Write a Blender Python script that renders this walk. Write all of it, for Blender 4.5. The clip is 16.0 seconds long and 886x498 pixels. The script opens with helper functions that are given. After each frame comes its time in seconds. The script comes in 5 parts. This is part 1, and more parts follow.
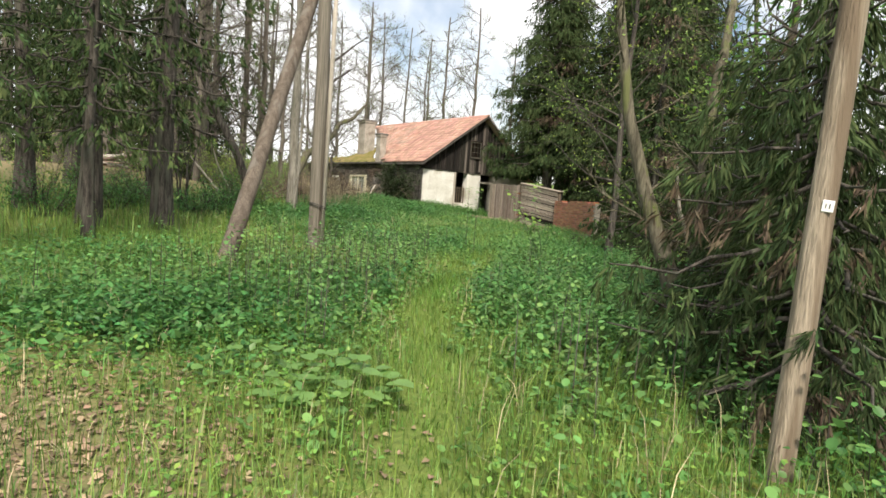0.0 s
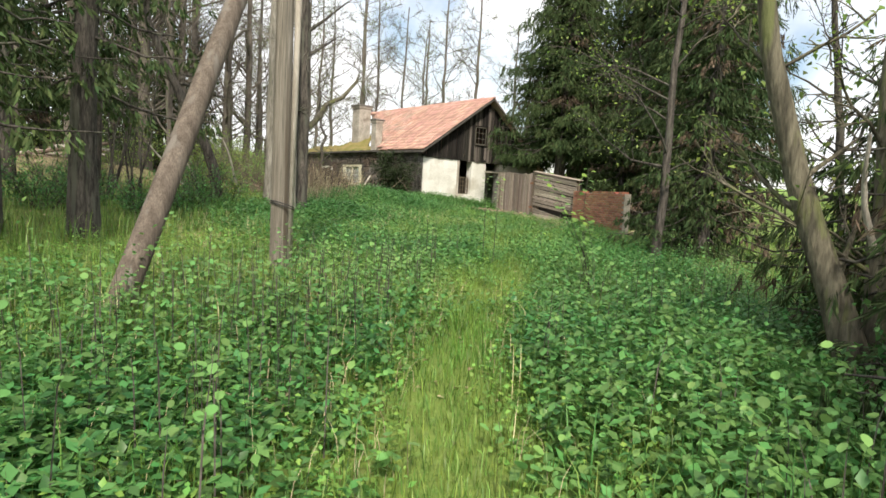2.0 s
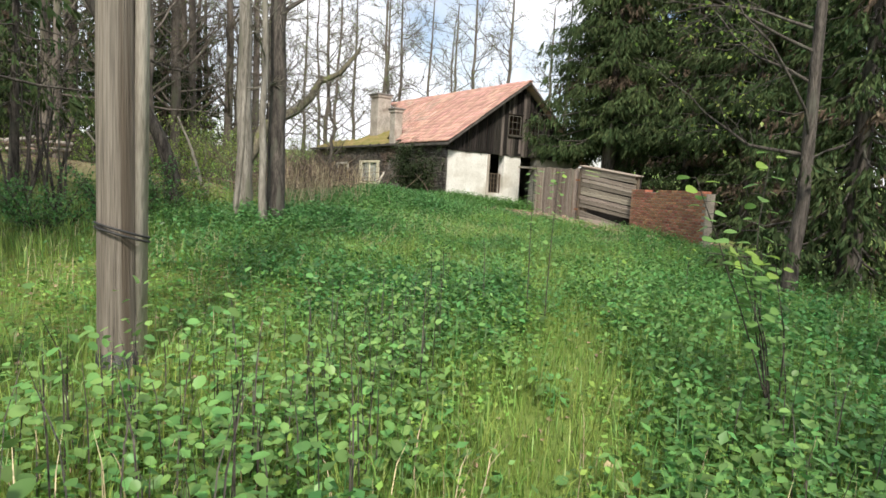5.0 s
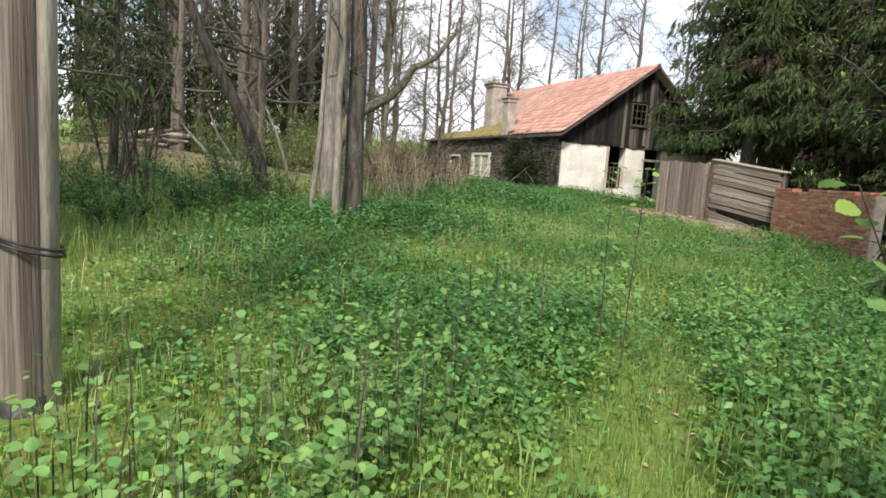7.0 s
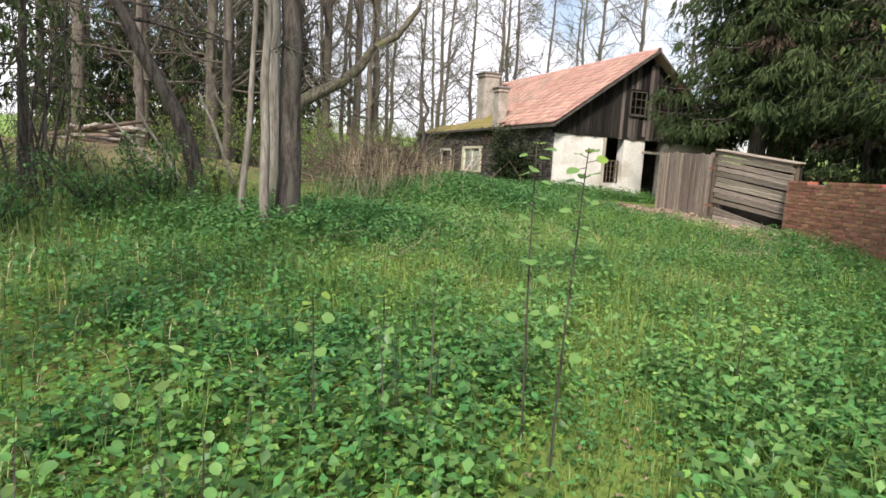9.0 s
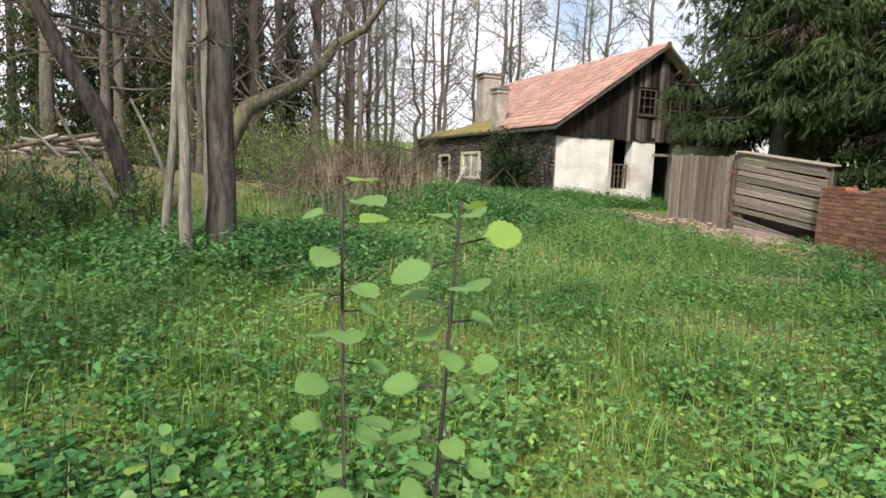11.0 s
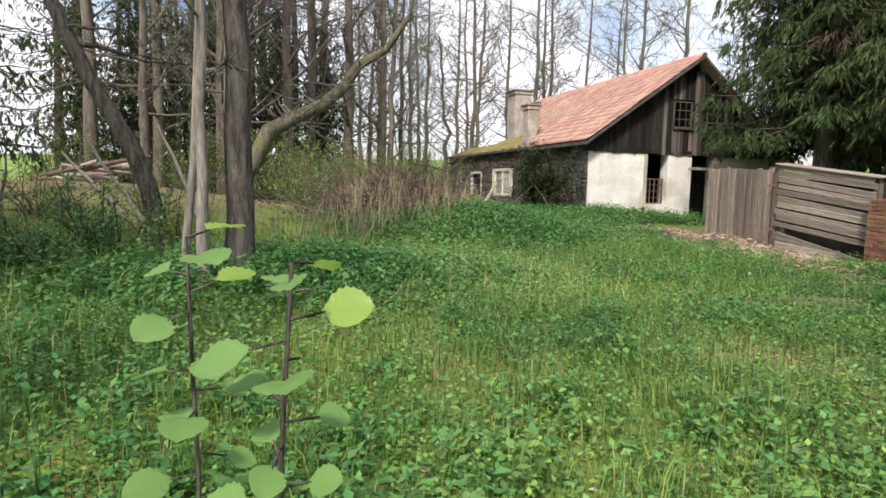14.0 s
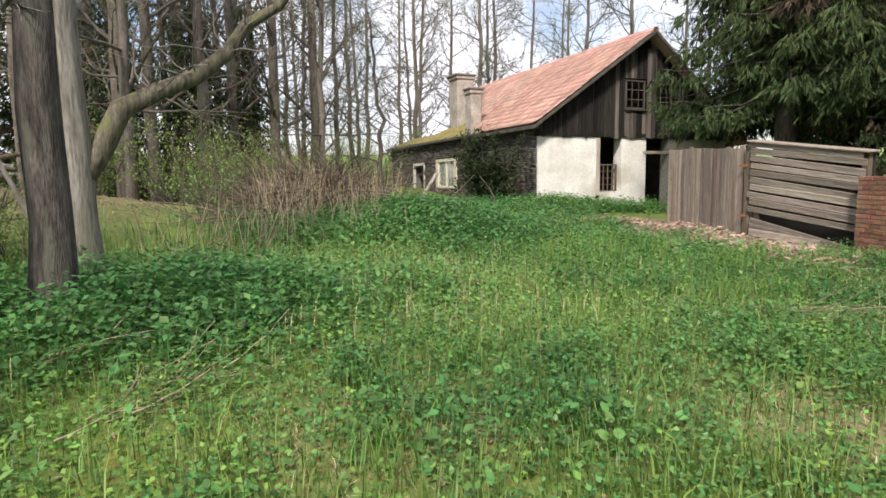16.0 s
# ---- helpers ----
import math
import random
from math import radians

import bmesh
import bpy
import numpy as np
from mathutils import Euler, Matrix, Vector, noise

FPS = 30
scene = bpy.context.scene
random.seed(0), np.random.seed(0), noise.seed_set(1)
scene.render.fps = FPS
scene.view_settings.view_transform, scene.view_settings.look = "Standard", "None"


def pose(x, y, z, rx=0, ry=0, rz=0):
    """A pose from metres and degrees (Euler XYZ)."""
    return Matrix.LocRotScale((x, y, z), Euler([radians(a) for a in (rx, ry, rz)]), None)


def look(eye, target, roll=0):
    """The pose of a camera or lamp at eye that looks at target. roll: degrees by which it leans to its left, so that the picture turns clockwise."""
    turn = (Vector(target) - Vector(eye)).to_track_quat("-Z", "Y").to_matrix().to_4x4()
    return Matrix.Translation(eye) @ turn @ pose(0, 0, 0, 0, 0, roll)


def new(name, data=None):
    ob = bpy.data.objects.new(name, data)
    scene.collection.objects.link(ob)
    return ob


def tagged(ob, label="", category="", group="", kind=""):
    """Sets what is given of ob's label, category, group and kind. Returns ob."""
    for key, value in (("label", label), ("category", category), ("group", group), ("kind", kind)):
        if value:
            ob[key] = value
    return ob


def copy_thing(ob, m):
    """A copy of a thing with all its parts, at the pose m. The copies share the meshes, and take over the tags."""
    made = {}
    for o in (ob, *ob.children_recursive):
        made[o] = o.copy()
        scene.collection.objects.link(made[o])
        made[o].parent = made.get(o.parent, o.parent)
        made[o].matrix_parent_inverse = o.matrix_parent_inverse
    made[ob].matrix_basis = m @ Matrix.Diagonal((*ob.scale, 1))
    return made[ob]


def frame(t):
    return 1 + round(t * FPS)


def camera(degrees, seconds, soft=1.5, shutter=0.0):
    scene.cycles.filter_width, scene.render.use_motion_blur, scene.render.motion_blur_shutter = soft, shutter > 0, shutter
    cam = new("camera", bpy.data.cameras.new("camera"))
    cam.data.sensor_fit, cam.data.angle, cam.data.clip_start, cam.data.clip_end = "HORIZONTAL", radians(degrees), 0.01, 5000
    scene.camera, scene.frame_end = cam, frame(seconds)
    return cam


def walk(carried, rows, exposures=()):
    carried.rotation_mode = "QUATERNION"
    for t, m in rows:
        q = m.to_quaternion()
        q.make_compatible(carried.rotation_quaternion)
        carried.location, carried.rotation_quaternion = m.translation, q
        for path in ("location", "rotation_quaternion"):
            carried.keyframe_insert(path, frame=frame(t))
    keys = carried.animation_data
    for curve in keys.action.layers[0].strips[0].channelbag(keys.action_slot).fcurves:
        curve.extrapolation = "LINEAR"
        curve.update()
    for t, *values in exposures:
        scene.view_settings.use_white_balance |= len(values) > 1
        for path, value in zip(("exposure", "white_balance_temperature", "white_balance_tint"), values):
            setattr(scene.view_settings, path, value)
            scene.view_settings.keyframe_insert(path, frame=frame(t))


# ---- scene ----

# ---- camera and walk ----
cam = camera(74.0, 16.0, soft=1.6)
PATH = [
    (0, (-19.985, -27.083, 0.361), (-18.733, -25.532, 0.199), 4.1),
    (0.5, (-19.589, -26.494, 0.382), (-18.302, -24.973, 0.207), 3.7),
    (1, (-19.081, -25.908, 0.362), (-17.802, -24.382, 0.18), 3.6),
    (1.5, (-18.65, -25.204, 0.394), (-17.383, -23.668, 0.205), 3.7),
    (2, (-18.23, -24.578, 0.412), (-16.977, -23.031, 0.217), 3.4),
    (2.5, (-17.766, -24.049, 0.404), (-16.513, -22.502, 0.209), 3.1),
    (3, (-17.318, -23.38, 0.419), (-16.058, -21.839, 0.226), 3.0),
    (3.2, (-17.12, -23.154, 0.403), (-15.852, -21.619, 0.212), 3.2),
    (5.3, (-15.255, -21.194, 0.517), (-14.148, -19.543, 0.293), 3.0),
    (5.5, (-15.103, -21.083, 0.514), (-14.063, -19.391, 0.283), 3.2),
    (6, (-14.777, -20.92, 0.563), (-13.869, -19.156, 0.314), 4.2),
    (6.5, (-14.489, -20.716, 0.546), (-13.618, -18.934, 0.293), 4.2),
    (7, (-14.202, -20.618, 0.597), (-13.396, -18.807, 0.336), 3.7),
    (7.5, (-13.844, -20.567, 0.587), (-13.092, -18.73, 0.343), 3.2),
    (8, (-13.536, -20.337, 0.535), (-12.801, -18.494, 0.283), 3.5),
    (8.5, (-13.149, -19.875, 0.574), (-12.413, -18.033, 0.317), 3.5),
    (9, (-12.742, -19.424, 0.605), (-11.957, -17.606, 0.329), 3.2),
    (9.2, (-12.559, -19.277, 0.597), (-11.769, -17.46, 0.324), 2.7),
    (11.3, (-11.478, -18.008, 0.786), (-10.749, -16.163, 0.528), 1.9),
    (11.5, (-11.458, -17.979, 0.8), (-10.756, -16.123, 0.553), 1.9),
    (12, (-11.421, -17.959, 0.822), (-10.805, -16.068, 0.611), 1.5),
    (12.5, (-11.388, -17.896, 0.803), (-10.854, -15.978, 0.607), 1.0),
    (13, (-11.373, -17.85, 0.795), (-10.893, -15.918, 0.607), 0.5),
    (13.5, (-11.346, -17.875, 0.808), (-10.818, -15.956, 0.614), 0.7),
    (14, (-11.244, -17.976, 0.8), (-10.613, -16.09, 0.59), 1.1),
    (14.5, (-11.02, -17.669, 0.687), (-10.312, -15.809, 0.482), 0.2),
    (15, (-10.756, -17.083, 0.724), (-9.993, -15.246, 0.519), -1.0),
    (15.5, (-10.353, -16.634, 0.74), (-9.562, -14.809, 0.527), -1.2),
    (16, (-10.153, -16.161, 0.724), (-9.373, -14.333, 0.497), -0.7),
]
walk(cam, [(t, look(eye, target, roll)) for t, eye, target, roll in PATH], exposures=[(0.0, 0.48, 6900, 10), (3.0, 0.58, 6700, 9), (6.0, 0.48, 6550, 14), (9.0, 0.53, 6550, 16), (12.5, 0.42, 6550, 15), (16.0, 0.47, 6500, 16)])

# ---- sky, sun ----
world = bpy.data.worlds.new("sky")
scene.world = world
world.use_nodes = True
wn, wl = world.node_tree.nodes, world.node_tree.links
wn.clear()
sky = wn.new("ShaderNodeTexSky")
sky.sky_type, sky.sun_disc = "NISHITA", False
sky.sun_elevation, sky.sun_rotation = radians(48), radians(215)
sky.air_density, sky.dust_density = 1.2, 1.5
cloud = wn.new("ShaderNodeTexNoise")
cloud.inputs["Scale"].default_value, cloud.inputs["Detail"].default_value = 3.2, 6.0
coord = wn.new("ShaderNodeTexCoord")
wl.new(coord.outputs["Generated"], cloud.inputs["Vector"])
ramp = wn.new("ShaderNodeValToRGB")
ramp.color_ramp.elements[0].position, ramp.color_ramp.elements[1].position = 0.38, 0.56
wl.new(cloud.outputs["Fac"], ramp.inputs["Fac"])
mixc = wn.new("ShaderNodeMixRGB")
mixc.inputs["Color2"].default_value = (8.2, 8.4, 8.9, 1)
wl.new(ramp.outputs["Color"], mixc.inputs["Fac"])
wl.new(sky.outputs["Color"], mixc.inputs["Color1"])
bg = wn.new("ShaderNodeBackground")
bg.inputs["Strength"].default_value = 0.12
wout = wn.new("ShaderNodeOutputWorld")
wl.new(mixc.outputs["Color"], bg.inputs["Color"])
wl.new(bg.outputs["Background"], wout.inputs["Surface"])
sun = new("sun", bpy.data.lights.new("sun", "SUN"))
sun.data.energy, sun.data.angle, sun.data.color = 4.2, radians(8), (1.0, 0.94, 0.82)
sun.matrix_world = look((-14, -20, 26), (0, 0, 0))

R = random.Random(7)
NP = np.random.default_rng(5)


# ---- materials ----
def nodes_of(name):
    m = bpy.data.materials.new(name)
    m.use_nodes = True
    return m, m.node_tree.nodes, m.node_tree.links, m.node_tree.nodes["Principled BSDF"]


def surface(name, c1, c2, scale=6.0, rough=0.85, bump=0.3, stretch=(1, 1, 1), fine=40.0, c3=None, per="", vary=0.12, space="Object", stain=0.55):
    """Two colours mixed by a broad noise, broken by a fine grain; per: piece or island variation."""
    m, n, l, b = nodes_of(name)
    tc = n.new("ShaderNodeTexCoord")
    mp = n.new("ShaderNodeMapping")
    mp.inputs["Scale"].default_value = stretch
    l.new(tc.outputs[space], mp.inputs["Vector"])
    big = n.new("ShaderNodeTexNoise")
    big.inputs["Scale"].default_value, big.inputs["Detail"].default_value = scale, 5
    small = n.new("ShaderNodeTexNoise")
    small.inputs["Scale"].default_value, small.inputs["Detail"].default_value = fine, 4
    l.new(mp.outputs["Vector"], big.inputs["Vector"])
    l.new(mp.outputs["Vector"], small.inputs["Vector"])
    r = n.new("ShaderNodeValToRGB")
    r.color_ramp.elements[0].position, r.color_ramp.elements[1].position = 0.32, 0.68
    r.color_ramp.elements[0].color, r.color_ramp.elements[1].color = (*c1, 1), (*c2, 1)
    l.new(big.outputs["Fac"], r.inputs["Fac"])
    mx = n.new("ShaderNodeMixRGB")
    mx.blend_type = "MULTIPLY"
    mx.inputs["Fac"].default_value = stain
    l.new(r.outputs["Color"], mx.inputs["Color1"])
    r2 = n.new("ShaderNodeValToRGB")
    r2.color_ramp.elements[0].position, r2.color_ramp.elements[1].position = 0.25, 0.6
    r2.color_ramp.elements[0].color = (0.3, 0.3, 0.3, 1)
    l.new(small.outputs["Fac"], r2.inputs["Fac"])
    l.new(r2.outputs["Color"], mx.inputs["Color2"])
    col = mx.outputs["Color"]
    if c3:
        spot = n.new("ShaderNodeTexNoise")
        spot.inputs["Scale"].default_value, spot.inputs["Detail"].default_value = scale * 0.45, 7
        l.new(mp.outputs["Vector"], spot.inputs["Vector"])
        r3 = n.new("ShaderNodeValToRGB")
        r3.color_ramp.elements[0].position, r3.color_ramp.elements[1].position = 0.54, 0.64
        l.new(spot.outputs["Fac"], r3.inputs["Fac"])
        m3 = n.new("ShaderNodeMixRGB")
        m3.inputs["Color2"].default_value = (*c3, 1)
        l.new(r3.outputs["Color"], m3.inputs["Fac"])
        l.new(col, m3.inputs["Color1"])
        col = m3.outputs["Color"]
    if per:
        if per == "piece":
            src = n.new("ShaderNodeObjectInfo").outputs["Random"]
        else:
            src = n.new("ShaderNodeNewGeometry").outputs["Random Per Island"]
        hs = n.new("ShaderNodeHueSaturation")
        mr = n.new("ShaderNodeMapRange")
        mr.inputs["To Min"].default_value, mr.inputs["To Max"].default_value = 1 - vary * 3, 1 + vary * 3
        l.new(src, mr.inputs["Value"])
        l.new(mr.outputs["Result"], hs.inputs["Value"])
        mh = n.new("ShaderNodeMapRange")
        mh.inputs["To Min"].default_value, mh.inputs["To Max"].default_value = 0.5 - vary * 0.18, 0.5 + vary * 0.18
        ml = n.new("ShaderNodeMath")
        ml.operation = "FRACT"
        mm = n.new("ShaderNodeMath")
        mm.operation = "MULTIPLY"
        mm.inputs[1].default_value = 7.31
        l.new(src, mm.inputs[0])
        l.new(mm.outputs[0], ml.inputs[0])
        l.new(ml.outputs[0], mh.inputs["Value"])
        l.new(mh.outputs["Result"], hs.inputs["Hue"])
        l.new(col, hs.inputs["Color"])
        col = hs.outputs["Color"]
    l.new(col, b.inputs["Base Color"])
    b.inputs["Roughness"].default_value = rough
    b.inputs["Specular IOR Level"].default_value = 0.25
    if bump:
        bp = n.new("ShaderNodeBump")
        bp.inputs["Strength"].default_value, bp.inputs["Distance"].default_value = bump, 0.02
        l.new(small.outputs["Fac"], bp.inputs["Height"])
        l.new(bp.outputs["Normal"], b.inputs["Normal"])
    return m


def foliage(name, c1, c2, vary=0.14, through_light=0.35, rough=0.42, scale=0.35):
    """Leaves: colour varies leaf by leaf and in broad drifts; some light passes through."""
    m = surface(name, c1, c2, scale=scale, rough=rough, bump=0, fine=9.0, per="island", vary=vary, stain=0.25)
    n, l = m.node_tree.nodes, m.node_tree.links
    b, o = n["Principled BSDF"], n["Material Output"]
    b.inputs["Specular IOR Level"].default_value = 0.32 if rough < 0.6 else 0.08
    tr = n.new("ShaderNodeBsdfTranslucent")
    l.new(b.inputs["Base Color"].links[0].from_socket, tr.inputs["Color"])
    ms = n.new("ShaderNodeMixShader")
    ms.inputs["Fac"].default_value = through_light
    l.new(b.outputs["BSDF"], ms.inputs[1])
    l.new(tr.outputs["BSDF"], ms.inputs[2])
    l.new(ms.outputs["Shader"], o.inputs["Surface"])
    return m


M_PLASTER = surface("plaster", (0.62, 0.60, 0.55), (0.80, 0.79, 0.75), 1.4, 0.9, 0.25, fine=14, c3=(0.46, 0.43, 0.37), stain=0.3)
M_PLASTER_GREY = surface("grey_plaster", (0.34, 0.32, 0.28), (0.5, 0.47, 0.42), 2.0, 0.9, 0.3, fine=16)
M_BOARD_DARK = surface("dark_boards", (0.012, 0.0105, 0.0095), (0.032, 0.027, 0.024), 3.0, 0.85, 0.4, (6, 6, 0.6), 22, per="piece", vary=0.2)
M_BOARD_GREY = surface("grey_boards", (0.065, 0.057, 0.049), (0.155, 0.138, 0.118), 2.0, 0.85, 0.5, (5, 5, 0.35), 24, per="piece", vary=0.2)
M_BOARD_WEATHER = surface("weathered_gate_boards", (0.22, 0.18, 0.14), (0.42, 0.365, 0.3), 2.0, 0.85, 0.6, (8, 8, 0.4), 14, c3=(0.19, 0.145, 0.11), per="piece", vary=0.12, stain=0.85)
M_BOARD_FENCE = surface("fence_boards", (0.21, 0.18, 0.145), (0.41, 0.365, 0.305), 2.0, 0.85, 0.6, (0.4, 8, 8), 14, c3=(0.19, 0.15, 0.115), per="piece", vary=0.12, stain=0.85)
M_TIMBER = surface("old_timber", (0.09, 0.07, 0.05), (0.2, 0.16, 0.12), 3, 0.85, 0.4, (5, 5, 0.5), 20)
M_POSTWOOD = surface("pale_timber", (0.35, 0.31, 0.26), (0.55, 0.5, 0.44), 3, 0.85, 0.4, (5, 5, 0.5), 20)
M_POLE = surface("pole_wood", (0.15, 0.13, 0.105), (0.29, 0.26, 0.22), 1.6, 0.85, 0.8, (9, 9, 0.22), 10, c3=(0.10, 0.08, 0.06), stain=0.8)
M_POLE_TAN = surface("tan_pole_wood", (0.23, 0.185, 0.135), (0.42, 0.35, 0.27), 1.6, 0.85, 0.8, (9, 9, 0.22), 10, c3=(0.16, 0.12, 0.085), stain=0.75)
M_POLE_BROWN = surface("brown_pole_wood", (0.10, 0.078, 0.062), (0.19, 0.155, 0.125), 1.6, 0.85, 0.8, (9, 9, 0.22), 10, c3=(0.17, 0.15, 0.13), stain=0.75)
M_TILE = surface("clay_tile", (0.52, 0.285, 0.225), (0.70, 0.46, 0.385), 2.5, 0.8, 0.3, fine=20, c3=(0.52, 0.38, 0.31), per="piece", vary=0.085, stain=0.35)
M_TILE_REST = surface("clay_tile_rest", (0.52, 0.285, 0.225), (0.70, 0.46, 0.385), 2.5, 0.8, 0.3, fine=20, c3=(0.52, 0.38, 0.31), per="island", vary=0.085, stain=0.35)
M_BRICK = surface("red_brick", (0.30, 0.10, 0.06), (0.44, 0.18, 0.11), 3, 0.9, 0.4, fine=26, c3=(0.27, 0.2, 0.13), per="piece", vary=0.1)
M_BRICK_DARK = surface("dark_brick", (0.07, 0.062, 0.056), (0.165, 0.15, 0.137), 1.5, 0.9, 0.5, fine=20, c3=(0.115, 0.088, 0.072), per="island", vary=0.15)
M_RUBBLE = surface("rubble_clay", (0.26, 0.16, 0.125), (0.47, 0.34, 0.27), 4, 0.9, 0.3, fine=24, c3=(0.3, 0.25, 0.2), per="island", vary=0.18)
M_MORTAR = surface("mortar", (0.3, 0.26, 0.21), (0.42, 0.37, 0.3), 5, 0.95, 0.4)
M_CHIMNEY = surface("chimney_render", (0.30, 0.27, 0.23), (0.47, 0.43, 0.38), 2.5, 0.9, 0.4, fine=12, c3=(0.2, 0.17, 0.14))
M_STONE = surface("stone_slab", (0.16, 0.15, 0.14), (0.28, 0.26, 0.24), 5, 0.9, 0.4)
M_MOSS = surface("moss", (0.14, 0.15, 0.035), (0.30, 0.22, 0.10), 1.8, 1.0, 0.8, fine=30)
M_ROOFFELT = surface("old_roof_edge", (0.06, 0.055, 0.05), (0.12, 0.11, 0.1), 4, 0.9, 0.4)
# near-black that stands in for shade indoors and behind the fence boards
M_SHADE = surface("painted_shade", (0.03, 0.027, 0.024), (0.05, 0.045, 0.04), 3, 0.9, 0.2)
M_FRAME = surface("cream_paint", (0.55, 0.5, 0.38), (0.7, 0.66, 0.52), 4, 0.6, 0.2)
M_FRAME_WHITE = surface("flaking_white_paint", (0.5, 0.48, 0.44), (0.7, 0.68, 0.63), 4, 0.6, 0.2)
M_RUST = surface("rust", (0.22, 0.09, 0.045), (0.36, 0.17, 0.09), 4, 0.9, 0.3)
M_STEEL = surface("galvanised", (0.3, 0.3, 0.29), (0.42, 0.42, 0.4), 8, 0.5, 0.1)
M_LABEL = surface("enamel_white", (0.72, 0.73, 0.72), (0.82, 0.83, 0.82), 8, 0.4, 0.0, stain=0.1)
M_INK = surface("ink", (0.03, 0.03, 0.03), (0.05, 0.05, 0.05), 8, 0.5, 0)
M_BARK = surface("bark_dark", (0.032, 0.028, 0.025), (0.145, 0.127, 0.11), 3, 0.95, 1.0, (6, 6, 0.9), 13, c3=(0.1, 0.1, 0.08), stain=0.95)
M_BARK_GREY = surface("bark_grey", (0.16, 0.145, 0.12), (0.32, 0.3, 0.26), 2, 0.9, 0.9, (4, 4, 0.6), 9, c3=(0.15, 0.15, 0.11), stain=0.8)
M_BARK_MOSSY = surface("bark_mossy", (0.07, 0.062, 0.045), (0.2, 0.18, 0.13), 4, 0.95, 1.0, (4, 4, 0.8), 10, c3=(0.13, 0.14, 0.06), stain=0.8)
M_BARK_FAR = surface("bark_far", (0.085, 0.072, 0.06), (0.19, 0.165, 0.14), 2, 0.95, 0.5, (3, 3, 0.7), 9, c3=(0.13, 0.13, 0.09), stain=0.7)
M_DEADWOOD = surface("dead_wood", (0.33, 0.29, 0.24), (0.52, 0.48, 0.42), 3, 0.9, 0.6, (4, 4, 0.6), 16)
M_TWIG = surface("brown_twigs", (0.085, 0.065, 0.05), (0.22, 0.17, 0.125), 3, 0.9, 0.2, per="island", vary=0.12)
M_STRAW = surface("bleached_stalks", (0.28, 0.23, 0.15), (0.48, 0.42, 0.29), 5, 0.9, 0.1, per="island", vary=0.12)
M_SHEATH = surface("dry_stems", (0.42, 0.34, 0.2), (0.58, 0.5, 0.33), 3, 0.9, 0.0, per="island", vary=0.1)
M_GRASS = foliage("grass_blades", (0.095, 0.195, 0.042), (0.21, 0.315, 0.075), 0.2, 0.4)
M_GRASS_TRAIL = foliage("trail_grass", (0.12, 0.255, 0.045), (0.23, 0.33, 0.08), 0.17, 0.4)
M_NETTLE = foliage("nettle_leaves", (0.062, 0.182, 0.052), (0.138, 0.285, 0.08), 0.15, 0.35)
M_HERB = foliage("herb_leaves", (0.125, 0.285, 0.06), (0.235, 0.395, 0.088), 0.15, 0.4)
M_ALDER = foliage("alder_leaves", (0.12, 0.27, 0.075), (0.2, 0.37, 0.11), 0.13, 0.4)
M_ALDER_YOUNG = foliage("young_alder_leaves", (0.19, 0.35, 0.06), (0.3, 0.45, 0.1), 0.1, 0.45)
M_SPRUCE = foliage("spruce_needles", (0.036, 0.06, 0.024), (0.075, 0.105, 0.042), 0.17, 0.15, 0.75)
M_YEW = foliage("yew_needles", (0.022, 0.036, 0.016), (0.05, 0.07, 0.03), 0.15, 0.1, 0.75)
M_SPRUCE_PALE = foliage("spruce_needles_pale", (0.05, 0.085, 0.035), (0.10, 0.135, 0.05), 0.16, 0.15, 0.7)
M_SPRUCE_DEAD = surface("dead_needles", (0.07, 0.052, 0.034), (0.13, 0.1, 0.068), 2, 0.95, 0, per="island", vary=0.15)
M_SPRING = foliage("spring_leaves", (0.16, 0.27, 0.05), (0.28, 0.36, 0.09), 0.14, 0.45)
M_LITTER = surface("leaf_litter", (0.23, 0.165, 0.1), (0.4, 0.3, 0.2), 4, 0.95, 0, per="island", vary=0.16)


